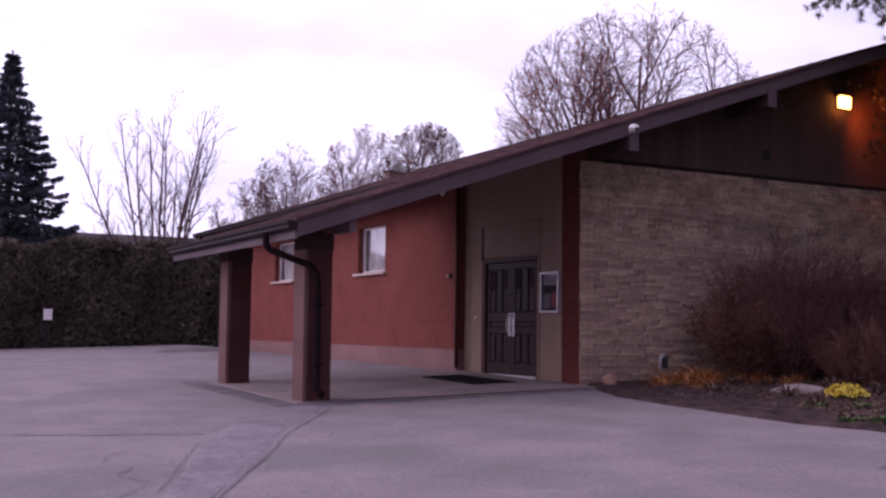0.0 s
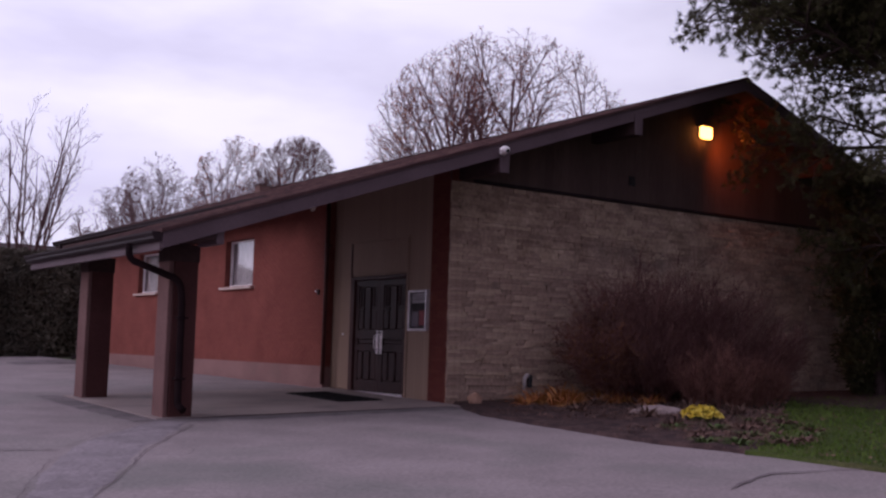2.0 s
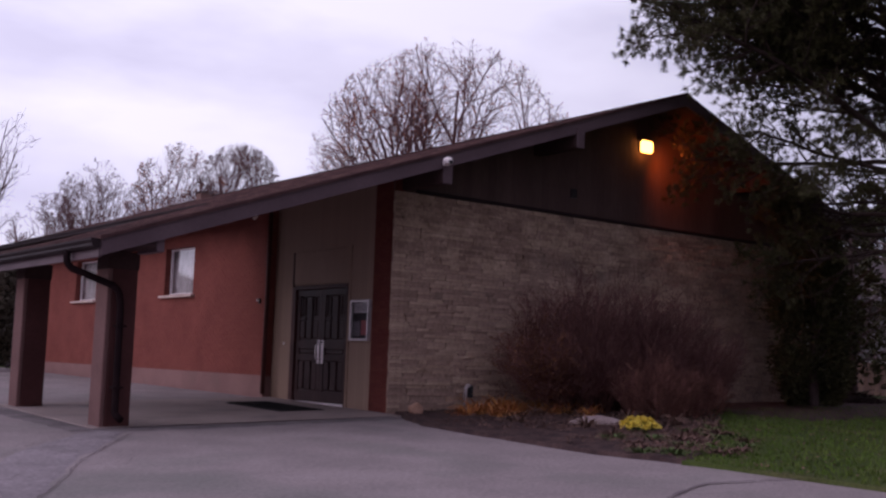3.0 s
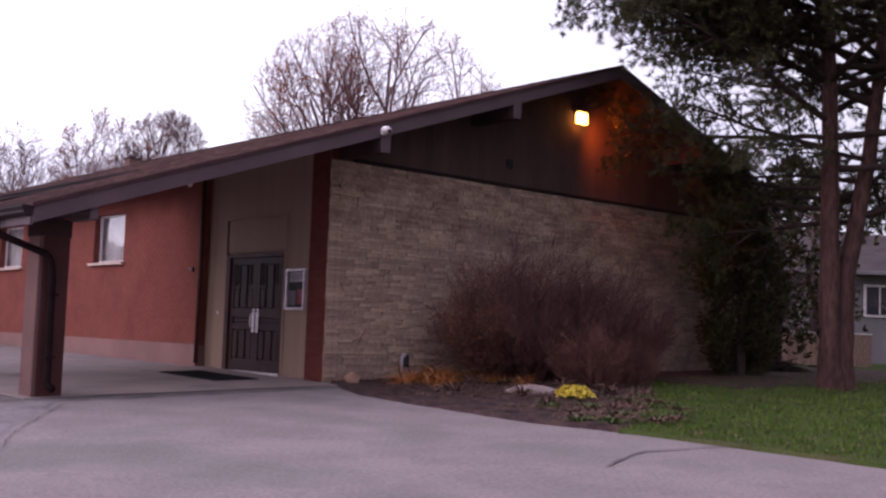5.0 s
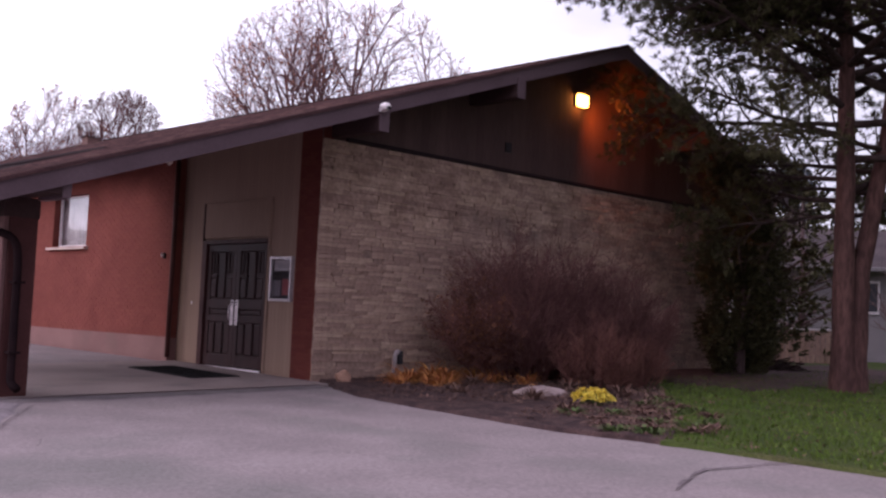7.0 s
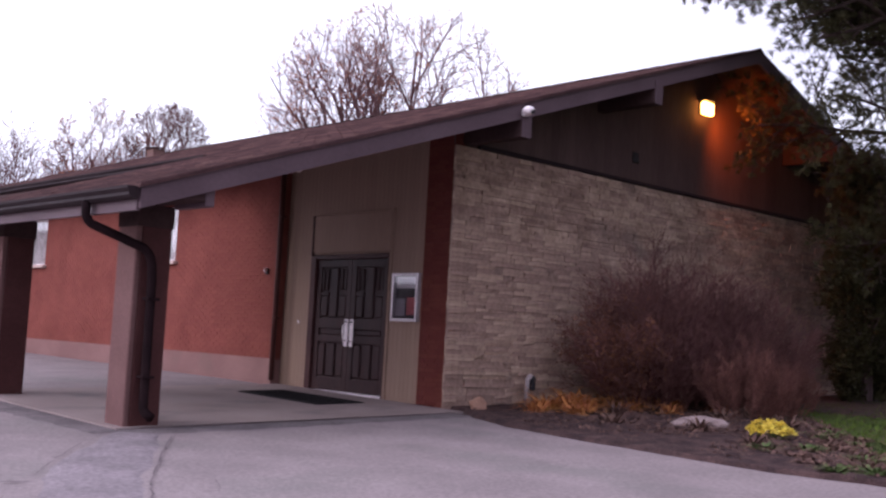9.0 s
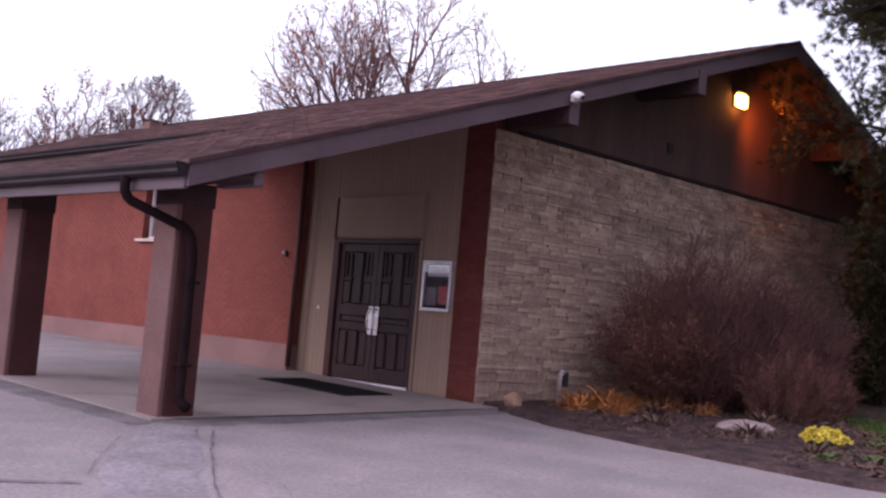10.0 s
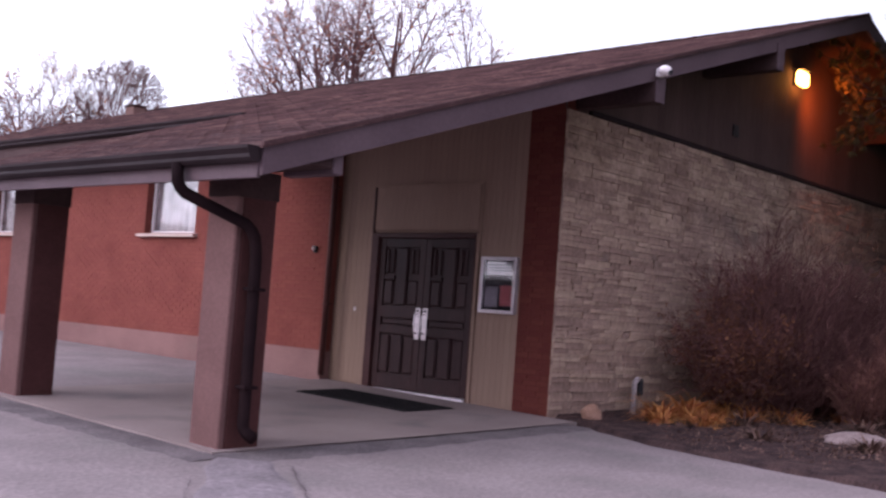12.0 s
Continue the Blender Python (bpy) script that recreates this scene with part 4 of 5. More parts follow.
def rock(name, at, size, seed, mat, label):
    mb = MB()
    def fn(u, v):
        d = Vector((math.sin(math.pi * v) * math.cos(2 * math.pi * u), math.sin(math.pi * v) * math.sin(2 * math.pi * u), math.cos(math.pi * v)))
        k = 1 + 0.22 * noise.noise(d * 1.6 + Vector((seed, 0, 0))) + 0.08 * noise.noise(d * 5 + Vector((0, seed, 0)))
        return (d.x * size[0] * k, d.y * size[1] * k, d.z * size[2] * k + size[2] * 0.6)
    mb.grid(fn, 28, 18)
    ob = part(name, mb, mat, None, "", True)
    ob.location = at
    return tagged(ob, label, "rock")


rock("rock", (0.28, -0.42, gz(0.28, -0.42) + 0.03), (0.125, 0.125, 0.12), 3, M["rock_warm"], "round warm-coloured rock at the wall corner")

# roof vent near the back
rv = thing("roof_vent", (5.3, 18.9, roof_z(5.3)), "small brown roof vent box near the ridge", "roof vent")
part("stack", MB().box(-0.2, 0.2, -0.2, 0.2, -0.15, 0.16, 0.02), M["far_brick"], rv)
part("cap", MB().box(-0.24, 0.24, -0.24, 0.24, 0.16, 0.20, 0.01), M["shingle"], rv)


# ---- planting bed ----
def bed_left(y):
    return edge_x(y) + 0.02


def bed_right(y):
    return float(np.interp(y, [-7.0, -6.4, -5.6, -4.3, -2.9, -1.6, 0.0], [-0.5, 0.35, 1.5, 3.4, 5.0, 6.8, 9.2]))


def bed_z(x, y):
    a, b = bed_left(y), bed_right(y)
    u = (x - a) / max(0.2, b - a)
    rise = 0.02 * max(0.0, math.sin(math.pi * min(1, max(0, u)))) ** 0.6
    return gz(x, y) + 0.04 + rise + 0.022 * noise.noise(Vector((x * 2.6, y * 2.6, 1))) + 0.014 * noise.noise(Vector((x * 8, y * 8, 4)))


def bed_fn(u, v):
    y = -6.95 + 7.12 * v
    a, b = bed_left(y), bed_right(y)
    a += 0.05 * noise.noise(Vector((1, y * 3, 7)))
    b += 0.12 * noise.noise(Vector((5, y * 2, 7)))
    x = a + (b - a) * u
    return (x, y, gz(x, y) - 0.05 if u in (0.0, 1.0) or v == 0.0 else bed_z(x, y) + 0.008)


structure("planting_bed", MB().grid(bed_fn, 90, 90), M["soil"], "dark mulched planting bed before the stone wall", "planting bed", True)

rng = random.Random(11)
litter = MB()
for _ in range(15000):
    y = -6.8 + 6.7 * rng.random() ** 0.8
    a, b = bed_left(y), bed_right(y)
    x = a + 0.1 + (b - a - 0.1) * rng.random()
    if noise.noise(Vector((x * 1.1, y * 1.1, 20))) + rng.uniform(-0.5, 0.3) + 0.35 * min(1.5, x - a - 0.8) < -0.05:
        continue
    p = Vector((x, y, bed_z(x, y) + 0.035))
    d = Vector((rng.uniform(-1, 1), rng.uniform(-1, 1), rng.uniform(-0.1, 0.5))).normalized()
    s = d.cross(Vector((0, 0, 1)) + rvec(rng) * 0.5).normalized()
    litter.blade(p, d * rng.uniform(0.022, 0.048), rng.uniform(0.007, 0.015), s)
tagged(part("fallen_leaves", litter, M["litter"]), "dry brown fallen leaves over the mulch", "leaves", "", "stuff")
scatter = MB()
for _ in range(1200):
    y = -11 + 8.6 * rng.random()
    x = bed_right(max(-7.0, y)) - 0.6 + 9 * rng.random() ** 2.6
    if x < edge_x(y) + 0.1:
        continue
    p = Vector((x, y, gz(x, y) + 0.07))
    d = Vector((rng.uniform(-1, 1), rng.uniform(-1, 1), rng.uniform(0, 0.4))).normalized()
    scatter.blade(p, d * rng.uniform(0.04, 0.07), 0.017, d.cross(Vector((0, 0, 1))).normalized())
tagged(part("fallen_leaves", scatter, M["litter"]), "a few brown leaves fallen on the lawn", "leaves", "", "stuff")

blades = MB()
for _ in range(42000):
    y = -13 + 13.5 * rng.random()
    x = edge_x(y) + 0.03 + (14.5 - edge_x(y)) * rng.random() ** 1.15
    if y > -6.95 and x < bed_right(y) - 1.1 * rng.random() ** 2:
        continue
    if y > -1.2 and x < 13:
        continue
    h = rng.uniform(0.035, 0.08)
    p = Vector((x, y, gz(x, y) + 0.03))
    d = Vector((rng.uniform(-0.5, 0.5), rng.uniform(-0.5, 0.5), 1)) * h
    a = rng.uniform(0, math.pi)
    blades.blade(p, d, rng.uniform(0.006, 0.012), Vector((math.cos(a), math.sin(a), 0)))
tagged(part("grass", blades, M["grass"]), "short green grass blades of the lawn", "grass", "", "stuff")

rock("boulder", (1.95, -2.95, bed_z(1.95, -2.95) - 0.05), (0.44, 0.34, 0.10), 8, M["boulder"], "flat pale boulder lying in the mulch bed")


def blade_clump(name, at, n, length, width, mat, label, category, seed, up=0.8, group="", curl=0.6):
    """A clump of arching narrow leaves from one crown."""
    r = random.Random(seed)
    mb = MB()
    for _ in range(n):
        az = r.uniform(0, 2 * math.pi)
        out = Vector((math.cos(az), math.sin(az), 0))
        side = Vector((-math.sin(az), math.cos(az), 0))
        L = length * r.uniform(0.5, 1.15)
        el = r.uniform(0.35, 1.0) * up
        p = out * r.uniform(0, 0.12)
        d = (out * (1 - el) + Vector((0, 0, el))).normalized()
        o = len(mb.v)
        k = 4
        for i in range(k + 1):
            w = width * (1 - i / k) ** 0.7 * r.uniform(0.7, 1.2) + 0.002
            mb.v += [tuple(p - side * w), tuple(p + side * w)]
            d = (d - Vector((0, 0, curl * i / k))).normalized()
            p = p + d * L / k
            p.z = max(p.z, 0.01)
        mb.f += [(o + 2 * i, o + 2 * i + 1, o + 2 * i + 3, o + 2 * i + 2) for i in range(k)]
    ob = part(name, mb, mat)
    ob.location = at
    return tagged(ob, label, category, group)


for k, (x, y, n, L, mt) in enumerate([(0.95, -0.95, 90, 0.42, "dry_blade"), (1.35, -0.75, 120, 0.55, "dry_blade"), (1.75, -0.85, 130, 0.60, "dry_blade"), (2.2, -0.75, 110, 0.5, "dry_blade"), (2.65, -0.9, 110, 0.40, "dry_blade"), (3.1, -1.0, 100, 0.38, "dry_blade"), (3.5, -1.3, 90, 0.34, "dry_blade"), (2.5, -1.35, 90, 0.34, "dry_blade"), (1.6, -1.25, 100, 0.36, "dry_blade"), (3.0, -1.7, 80, 0.32, "dry_blade"), (4.1, -1.9, 80, 0.32, "dry_blade"), (1.25, -1.35, 70, 0.35, "dry_blade"), (2.0, -1.5, 70, 0.36, "litter"), (2.9, -1.5, 60, 0.34, "litter"), (0.9, -2.3, 60, 0.34, "litter"), (1.3, -3.4, 70, 0.34, "litter"), (3.0, -2.6, 80, 0.36, "litter"), (2.9, -3.7, 80, 0.36, "litter"), (0.6, -4.6, 60, 0.3, "litter"), (3.9, -2.5, 80, 0.45, "litter"), (4.6, -2.3, 90, 0.5, "tan_stalk")]):
    lab = {"dry_blade": "clump of dry orange daylily leaves in the bed", "litter": "collapsed brown perennial clump on the mulch", "tan_stalk": "clump of dry tan stalks in the bed"}[mt]
    blade_clump("dry_plant", (x, y, bed_z(x, y)), n, L, 0.014, M[mt], lab, "plant", 60 + k, 0.62, "dry plants of the bed", 0.75)


def flower_clump(at):
    ob = thing("flower_clump", at, "bright yellow autumn flower clump in the bed", "flowers")
    r = random.Random(5)
    st, pet = MB(), MB()
    for _ in range(150):
        az, rad = r.uniform(0, 6.28), 0.30 * r.random() ** 0.6
        tip = Vector((math.cos(az) * rad, math.sin(az) * rad, 0.05 + 0.17 * (1 - (rad / 0.34) ** 3) * r.uniform(0.6, 1.15)))
        st.tube([Vector((tip.x * 0.3, tip.y * 0.3, -0.02)), tip], [0.006, 0.004], 3, False)
        for k in range(6):
            d = (rvec(r) + Vector((0, 0, 0.6))).normalized() * r.uniform(0.035, 0.06)
            pet.blade(tip, d, 0.018, d.cross(rvec(r)).normalized())
    part("stem_tuft", st, M["stem"], ob)
    part("blossom", pet, M["yellow"], ob)


flower_clump((1.52, -4.25, bed_z(1.52, -4.25) - 0.03))
for k, (x, y) in enumerate([(0.15, -5.4), (0.75, -5.2), (1.2, -5.3), (0.3, -4.9), (1.9, -4.9), (2.3, -4.5), (-0.2, -5.8), (0.5, -6.0), (1.3, -5.7), (2.0, -5.2), (2.7, -4.8), (3.1, -4.3), (0.0, -6.3), (0.9, -6.2), (1.6, -5.0), (2.5, -5.3), (3.6, -3.9), (-0.3, -6.5), (0.3, -6.7), (-0.5, -6.2), (0.8, -6.6), (1.4, -6.2), (2.0, -5.8)]):
    blade_clump("ground_cover", (x, y, bed_z(x, y)), 70, 0.2, 0.02, M["stem"] if k % 2 else M["litter"], "low fading ground cover at the bed's edge", "plant", 90 + k, 0.5, "ground cover of the bed")


# ---- branching plants ----
def grow(r, p, d, length, radius, level, prm, out):
    """Limbs from one stem: (points, radii, level), appended to out."""
    if "env" in prm:
        cz, rx, rz = prm["env"]
        for _ in range(prm.get("tries", 4)):
            e = p + d * length
            if (e.x * e.x + e.y * e.y) / rx**2 + ((e.z - cz) / rz) ** 2 < 1 or e.z < cz - 0.6 * rz:
                break
            length *= 0.82
        else:
            if level:
                return
    n = prm["seg"][level]
    pts, rad = [p], [radius]
    tip = radius * prm["taper"]
    for i in range(n):
        d = (d + rvec(r) * prm["wob"] + Vector((0, 0, prm["rise"][level]))).normalized()
        p = p + d * (length / n)
        pts.append(p)
        rad.append(radius + (tip - radius) * (i + 1) / n)
    out.append((pts, rad, level))
    if level + 1 >= prm["levels"]:
        return
    kids = prm["kids"][level]
    kids = max(1, round(kids * r.uniform(0.75, 1.25)))
    for k in range(kids):
        f = prm["from"][level] + (1 - prm["from"][level]) * ((k + r.random()) / kids)
        i = min(int(f * n), n - 1)
        w = f * n - i
        base = pts[i].lerp(pts[i + 1], w)
        br = rad[i] + (rad[i + 1] - rad[i]) * w
        axis = (pts[i + 1] - pts[i]).normalized()
        az = 2.4 * k + r.uniform(-0.7, 0.7)
        side = axis.cross(Vector((0.2, 0.1, 1)) if abs(axis.z) < 0.95 else Vector((1, 0, 0))).normalized()
        side = (Matrix.Rotation(az, 3, axis) @ side)
        ang = radians(prm["angle"][level] * r.uniform(0.7, 1.25))
        nd = (axis * math.cos(ang) + side * math.sin(ang)).normalized()
        grow(r, base, nd, length * prm["ratio"][level] * r.uniform(0.7, 1.15) * (1.15 - 0.45 * f), min(br * 0.8, radius * prm["thin"]), level + 1, prm, out)


def limbs_mesh(limbs, levels, sides):
    mb = MB()
    for pts, rad, lv in limbs:
        if lv in levels:
            mb.tube(pts, rad, sides[lv], False)
    return mb


def leaves_mesh(limbs, level, r, share, size, wide, per=1):
    mb = MB()
    for pts, rad, lv in limbs:
        if lv < level:
            continue
        for p in pts[1:]:
            for _ in range(per):
                if r.random() < share:
                    d = (rvec(r) + Vector((0, 0, -0.4))).normalized() * size * r.uniform(0.6, 1.3)
                    mb.blade(p + rvec(r) * 0.06, d, size * wide, d.cross(rvec(r)).normalized())
    return mb


def bare_tree(at, height, seed, label, env, stems, spread, leaf=None, share=0.0, size=0.14, kids=(6, 6, 5, 4), first=0.45, trunk=0.16, twig=0.010, ratio=(0.62, 0.58, 0.55, 0.55), tries=4):
    r = random.Random(seed)
    prm = dict(levels=5, seg=(6, 6, 5, 4, 3), wob=0.10, rise=(0.05, 0.06, 0.05, 0.03, 0.02), taper=0.35, kids=kids, angle=(34, 38, 42, 45), ratio=ratio, thin=0.55)
    prm["from"] = (first, 0.25, 0.2, 0.2)
    prm["env"], prm["tries"] = env, tries
    limbs = []
    for k in range(stems):
        az = 2 * math.pi * k / stems + r.uniform(-0.4, 0.4)
        lean = spread * r.uniform(0.35, 1.15)
        d = Vector((math.cos(az) * lean, math.sin(az) * lean, 1)).normalized()
        grow(r, Vector((0.15 * math.cos(az), 0.15 * math.sin(az), -0.2)) if stems > 1 else Vector((0, 0, -0.2)), d, height * 0.72 * r.uniform(0.88, 1.08), trunk, 0, prm, limbs)
    limbs = [(p, [max(q, twig) for q in rad], lv) for p, rad, lv in limbs]
    ob = thing("bare_tree", at, label, "tree", "bare trees behind the hall")
    part("trunk", limbs_mesh(limbs, (0, 1), (8, 6, 4, 3, 3)), M["twig"], ob, "", True)
    part("crown", limbs_mesh(limbs, (2, 3, 4), (8, 6, 4, 3, 3)), M["twig"], ob, "bare twigs")
    if leaf:
        part("leaves", leaves_mesh(limbs, 3, r, share, size, 0.34), leaf, ob, "last dry leaves")
    return ob


bare_tree((21.4, 26.85, gz(21.4, 26.85)), 17.6, 23, "large bare maple with last rusty leaves behind the roof", (9.4, 6.6, 6.2), 7, 0.66, M["leaf_rust"], 0.36, 0.085, (8, 7, 6, 4), 0.30, 0.15, 0.007)
bare_tree((15.0, 43.0, gz(15, 43)), 13.4, 33, "dense bare tree with some rusty leaves far behind", (7.4, 3.0, 4.5), 7, 0.42, M["leaf_rust"], 0.20, 0.09, (9, 7, 6, 4), 0.30, 0.11, 0.008, tries=9)
bare_tree((18.5, 42.6, gz(18.5, 42.6)), 14.4, 34, "dense bare tree far behind the roof", (7.7, 3.0, 4.6), 7, 0.42, M["leaf_dark"], 0.05, 0.1, (9, 7, 6, 4), 0.30, 0.11, 0.008, tries=9)
bare_tree((10.9, 44.0, gz(10.9, 44)), 12.0, 36, "slender bare tree far behind the hall", (6.0, 2.9, 4.6), 6, 0.40, M["leaf_dark"], 0.04, 0.12, (7, 6, 4, 4), 0.35, 0.09, 0.008, tries=7)
bare_tree((8.0, 43.0, gz(8, 43)), 10.4, 37, "slender bare tree far behind the hall", (5.0, 2.3, 3.4), 5, 0.40, M["leaf_dark"], 0.04, 0.12, (7, 6, 4, 4), 0.35, 0.08, 0.008, tries=7)


def fan_tree(at, height, seed, label):
    """Many slender stems fanning out from one foot, with short side twigs."""
    r = random.Random(seed)
    prm = dict(levels=4, seg=(9, 5, 4, 3), wob=0.055, rise=(0.03, 0.05, 0.04, 0.02), taper=0.22, kids=(9, 5, 3), angle=(30, 36, 40), ratio=(0.21, 0.5, 0.55), thin=0.42)
    prm["from"] = (0.38, 0.25, 0.2)
    limbs = []
    for k in range(11):
        az = 2 * math.pi * k / 11 + r.uniform(-0.2, 0.2)
        lean = (0.10, 0.24, 0.36)[k % 3] * r.uniform(0.8, 1.2)
        d = Vector((math.cos(az) * lean, math.sin(az) * lean, 1)).normalized()
        grow(r, Vector((0.12 * math.cos(az), 0.12 * math.sin(az), -0.2)), d, height * r.uniform(0.84, 1.0) * (1 - 0.28 * lean), 0.085, 0, prm, limbs)
    for az in (150, 205, 330, 20):
        d = Vector((math.cos(radians(az)) * 1.1, math.sin(radians(az)) * 1.1, 0.8)).normalized()
        grow(r, Vector((0, 0, 2.0)), d, height * 0.42, 0.05, 0, prm, limbs)
    limbs = [(p, [max(q, 0.0055) for q in rad], lv) for p, rad, lv in limbs]
    ob = thing("bare_tree", at, label, "tree", "bare trees behind the hall")
    for one in limbs:
        if one[2] == 0:
            part("stem", limbs_mesh([one], (0,), (6, 4, 3, 3)), M["twig"], ob, "", True)
    part("crown", limbs_mesh(limbs, (1, 2, 3), (6, 4, 3, 3)), M["twig"], ob, "bare twigs")
    return ob


fan_tree((1.0, 33.5, gz(1.0, 33.5)), 10.6, 41, "bare many-stemmed tree fanning out behind the hedge")


# ---- conifers ----
def tuft(mb, p, axis, r, n, length, width, open_=0.8):
    for _ in range(n):
        d = (axis + rvec(r) * open_).normalized() * length * r.uniform(0.6, 1.1)
        mb.blade(p, d, width, d.cross(rvec(r)).normalized())


def spruce(at, height, radius, seed, label):
    r = random.Random(seed)
    ob = thing("spruce", at, label, "tree")
    wood, crown = MB(), MB()
    wood.tube([Vector((0, 0, -0.2)), Vector((0, 0, height * 0.5)), Vector((0, 0, height))], [0.22, 0.13, 0.02], 8)
    z = 0.5
    while z < height - 0.15:
        reach = radius * (1 - z / height) ** 0.95 + 0.03
        n = max(5, int(6 + 6 * (1 - z / height)))
        for k in range(n):
            az = 2 * math.pi * (k + r.random() * 0.8) / n
            out = Vector((math.cos(az), math.sin(az), 0))
            L = reach * r.uniform(0.66, 1.1)
            p = Vector((0, 0, z + r.uniform(-0.08, 0.08)))
            pts = [p, p + out * L * 0.4 + Vector((0, 0, -0.10 * L)), p + out * L * 0.8 + Vector((0, 0, -0.20 * L)), p + out * L + Vector((0, 0, -0.13 * L))]
            wood.tube(pts, [0.03, 0.022, 0.014, 0.006], 3, False)
            m = max(3, int(L / 0.13))
            for j in range(m):
                f = 0.2 + 0.8 * j / m
                s = f * 3
                i = min(int(s), 2)
                q = pts[i].lerp(pts[i + 1], s - i)
                side = Vector((-out.y, out.x, 0))
                wide = 0.34 * L * (1 - f) + 0.10
                for sgn in (-1, 1):
                    tuft(crown, q + side * sgn * wide * r.random(), (out * 0.6 + side * sgn * 0.6 + Vector((0, 0, -0.55))).normalized(), r, 11, 0.27, 0.03, 0.65)
        z += 0.22 + 0.016 * height * (1 - z / height)
    for k in range(6):
        tuft(crown, Vector((0, 0, height - 0.1 - 0.14 * k)), Vector((0, 0, 0.6)), r, 10, 0.16 + 0.03 * k, 0.02, 0.8)
    part("trunk", wood, M["bark_grey"], ob, "", True)
    part("crown", crown, M["needle_blue"], ob, "blue-green drooping needles")
    return ob


spruce((-5.3, 33.7, gz(-5.3, 33.7)), 12.1, 4.7, 3, "tall dark blue-green spruce behind the hedge")


def pine(at, seed, label):
    """Two stems from one foot, long limbs with needle clumps at their ends."""
    r = random.Random(seed)
    ob = thing("pine_tree", at, label, "tree")
    stems = MB()
    a = [Vector((-0.10, 0.03, -0.2)), Vector((-0.12, 0.03, 1.0)), Vector((-0.17, 0.04, 3.0)), Vector((-0.22, 0.05, 6.0)), Vector((-0.5, 0.1, 9.5)), Vector((-0.7, 0.1, 13))]
    b = [Vector((0.08, -0.08, -0.2)), Vector((0.09, -0.09, 1.0)), Vector((0.15, -0.12, 2.2)), Vector((0.55, -0.35, 4.5)), Vector((0.95, -0.55, 8.0)), Vector((1.3, -0.7, 12.5))]
    for st in (a, b):
        fine = []
        for i in range(len(st) - 1):
            fine += [st[i].lerp(st[i + 1], k / 4) + rvec(r) * 0.015 for k in range(4)]
        fine.append(st[-1])
        rad = [0.27 if i == 0 else max(0.05, 0.245 - 0.0085 * i - (0.0 if i > 2 else -0.02)) for i in range(len(fine))]
        stems.tube(fine, rad, 12)
    part("trunk", stems, M["bark"], ob, "reddish scaly twin trunk", True)
    wood, crown = MB(), MB()
    prm = dict(levels=3, seg=(8, 5, 4), wob=0.13, rise=(0.015, 0.04, 0.05), taper=0.4, kids=(11, 6), angle=(50, 48), ratio=(0.36, 0.48), thin=0.45)
    prm["from"] = (0.28, 0.2)
    limbs = []
    west = radians(155)
    specs = []
    for k in range(88):
        h = 3.4 + 9.0 * (k / 88) + r.uniform(-0.2, 0.2)
        az = west + (2.4 * k) + r.uniform(-0.4, 0.4)
        L = (4.3 - 0.20 * max(0, h - 6)) * r.uniform(0.75, 1.1)
        # extra reach on the southern limbs, out of view, to shade the gable wall
        if 195 < math.degrees(az) % 360 < 340:
            L *= 1.3
        if h < 5.5 and math.cos(az - radians(160)) > -0.25:
            continue
        specs.append((h, az, L, r.uniform(0.0, 0.42)))
    for h, az, L, el in ((4.7, 150, 3.0, 0.02), (4.5, 160, 3.2, 0.10), (3.5, 105, 2.8, -0.02), (3.7, 118, 2.8, 0.0), (3.9, 98, 2.6, 0.03), (4.1, 112, 2.6, 0.05), (5.2, 164, 4.6, 0.42), (5.6, 150, 4.6, 0.40), (6.0, 168, 4.2, 0.36), (6.4, 160, 4.4, 0.30), (6.9, 164, 4.3, 0.24), (7.2, 145, 4.4, 0.2), (7.4, 172, 4.1, 0.16), (7.8, 156, 4.3, 0.10), (8.2, 166, 4.2, 0.02), (5.8, 156, 4.3, 0.46), (6.6, 152, 4.4, 0.26), (7.0, 168, 4.1, 0.10), (8.4, 150, 4.3, -0.02), (8.0, 160, 4.4, 0.0), (7.6, 164, 4.0, 0.05), (8.8, 158, 4.2, -0.06), (9.2, 150, 4.3, -0.1), (9.0, 166, 4.2, -0.1), (8.6, 142, 4.2, -0.06), (6.2, 148, 4.4, 0.3),
                         (4.9, 133, 4.0, 0.12), (3.3, 118, 3.0, -0.06), (7.0, 140, 4.6, 0.12), (7.5, 148, 4.7, 0.06), (8.1, 138, 4.7, -0.03), (8.8, 146, 4.8, -0.1)):
        specs.append((h, radians(az), L, el))
    for k, (h, az, L, el) in enumerate(specs):
        st = a if k % 2 else b
        i = max(j for j in range(len(st) - 1) if st[j].z <= h)
        base = st[i].lerp(st[i + 1], (h - st[i].z) / (st[i + 1].z - st[i].z))
        d = Vector((math.cos(az), math.sin(az), el)).normalized()
        grow(r, base, d, L, 0.075 if L > 4 else 0.05, 0, prm, limbs)
    def inner(p):
        return math.hypot(p.x + 0.2, p.y) < 1.9 and p.z < 8.5
    for pts, rad, lv in limbs:
        if lv == 0:
            for _ in range(26):
                way = rvec(r)
                tuft(crown, pts[-1] + way * 0.3 * r.random() ** 0.5, (way + Vector((0, 0, 0.3))).normalized(), r, 15, 0.16, 0.0064, 0.75)
            part("limb", MB().tube(pts, [max(q, 0.007) for q in rad], 6, False), M["limb"], ob, "", True)
        else:
            wood.tube(pts, [max(q, 0.007) for q in rad], (6, 4, 3)[lv], False)
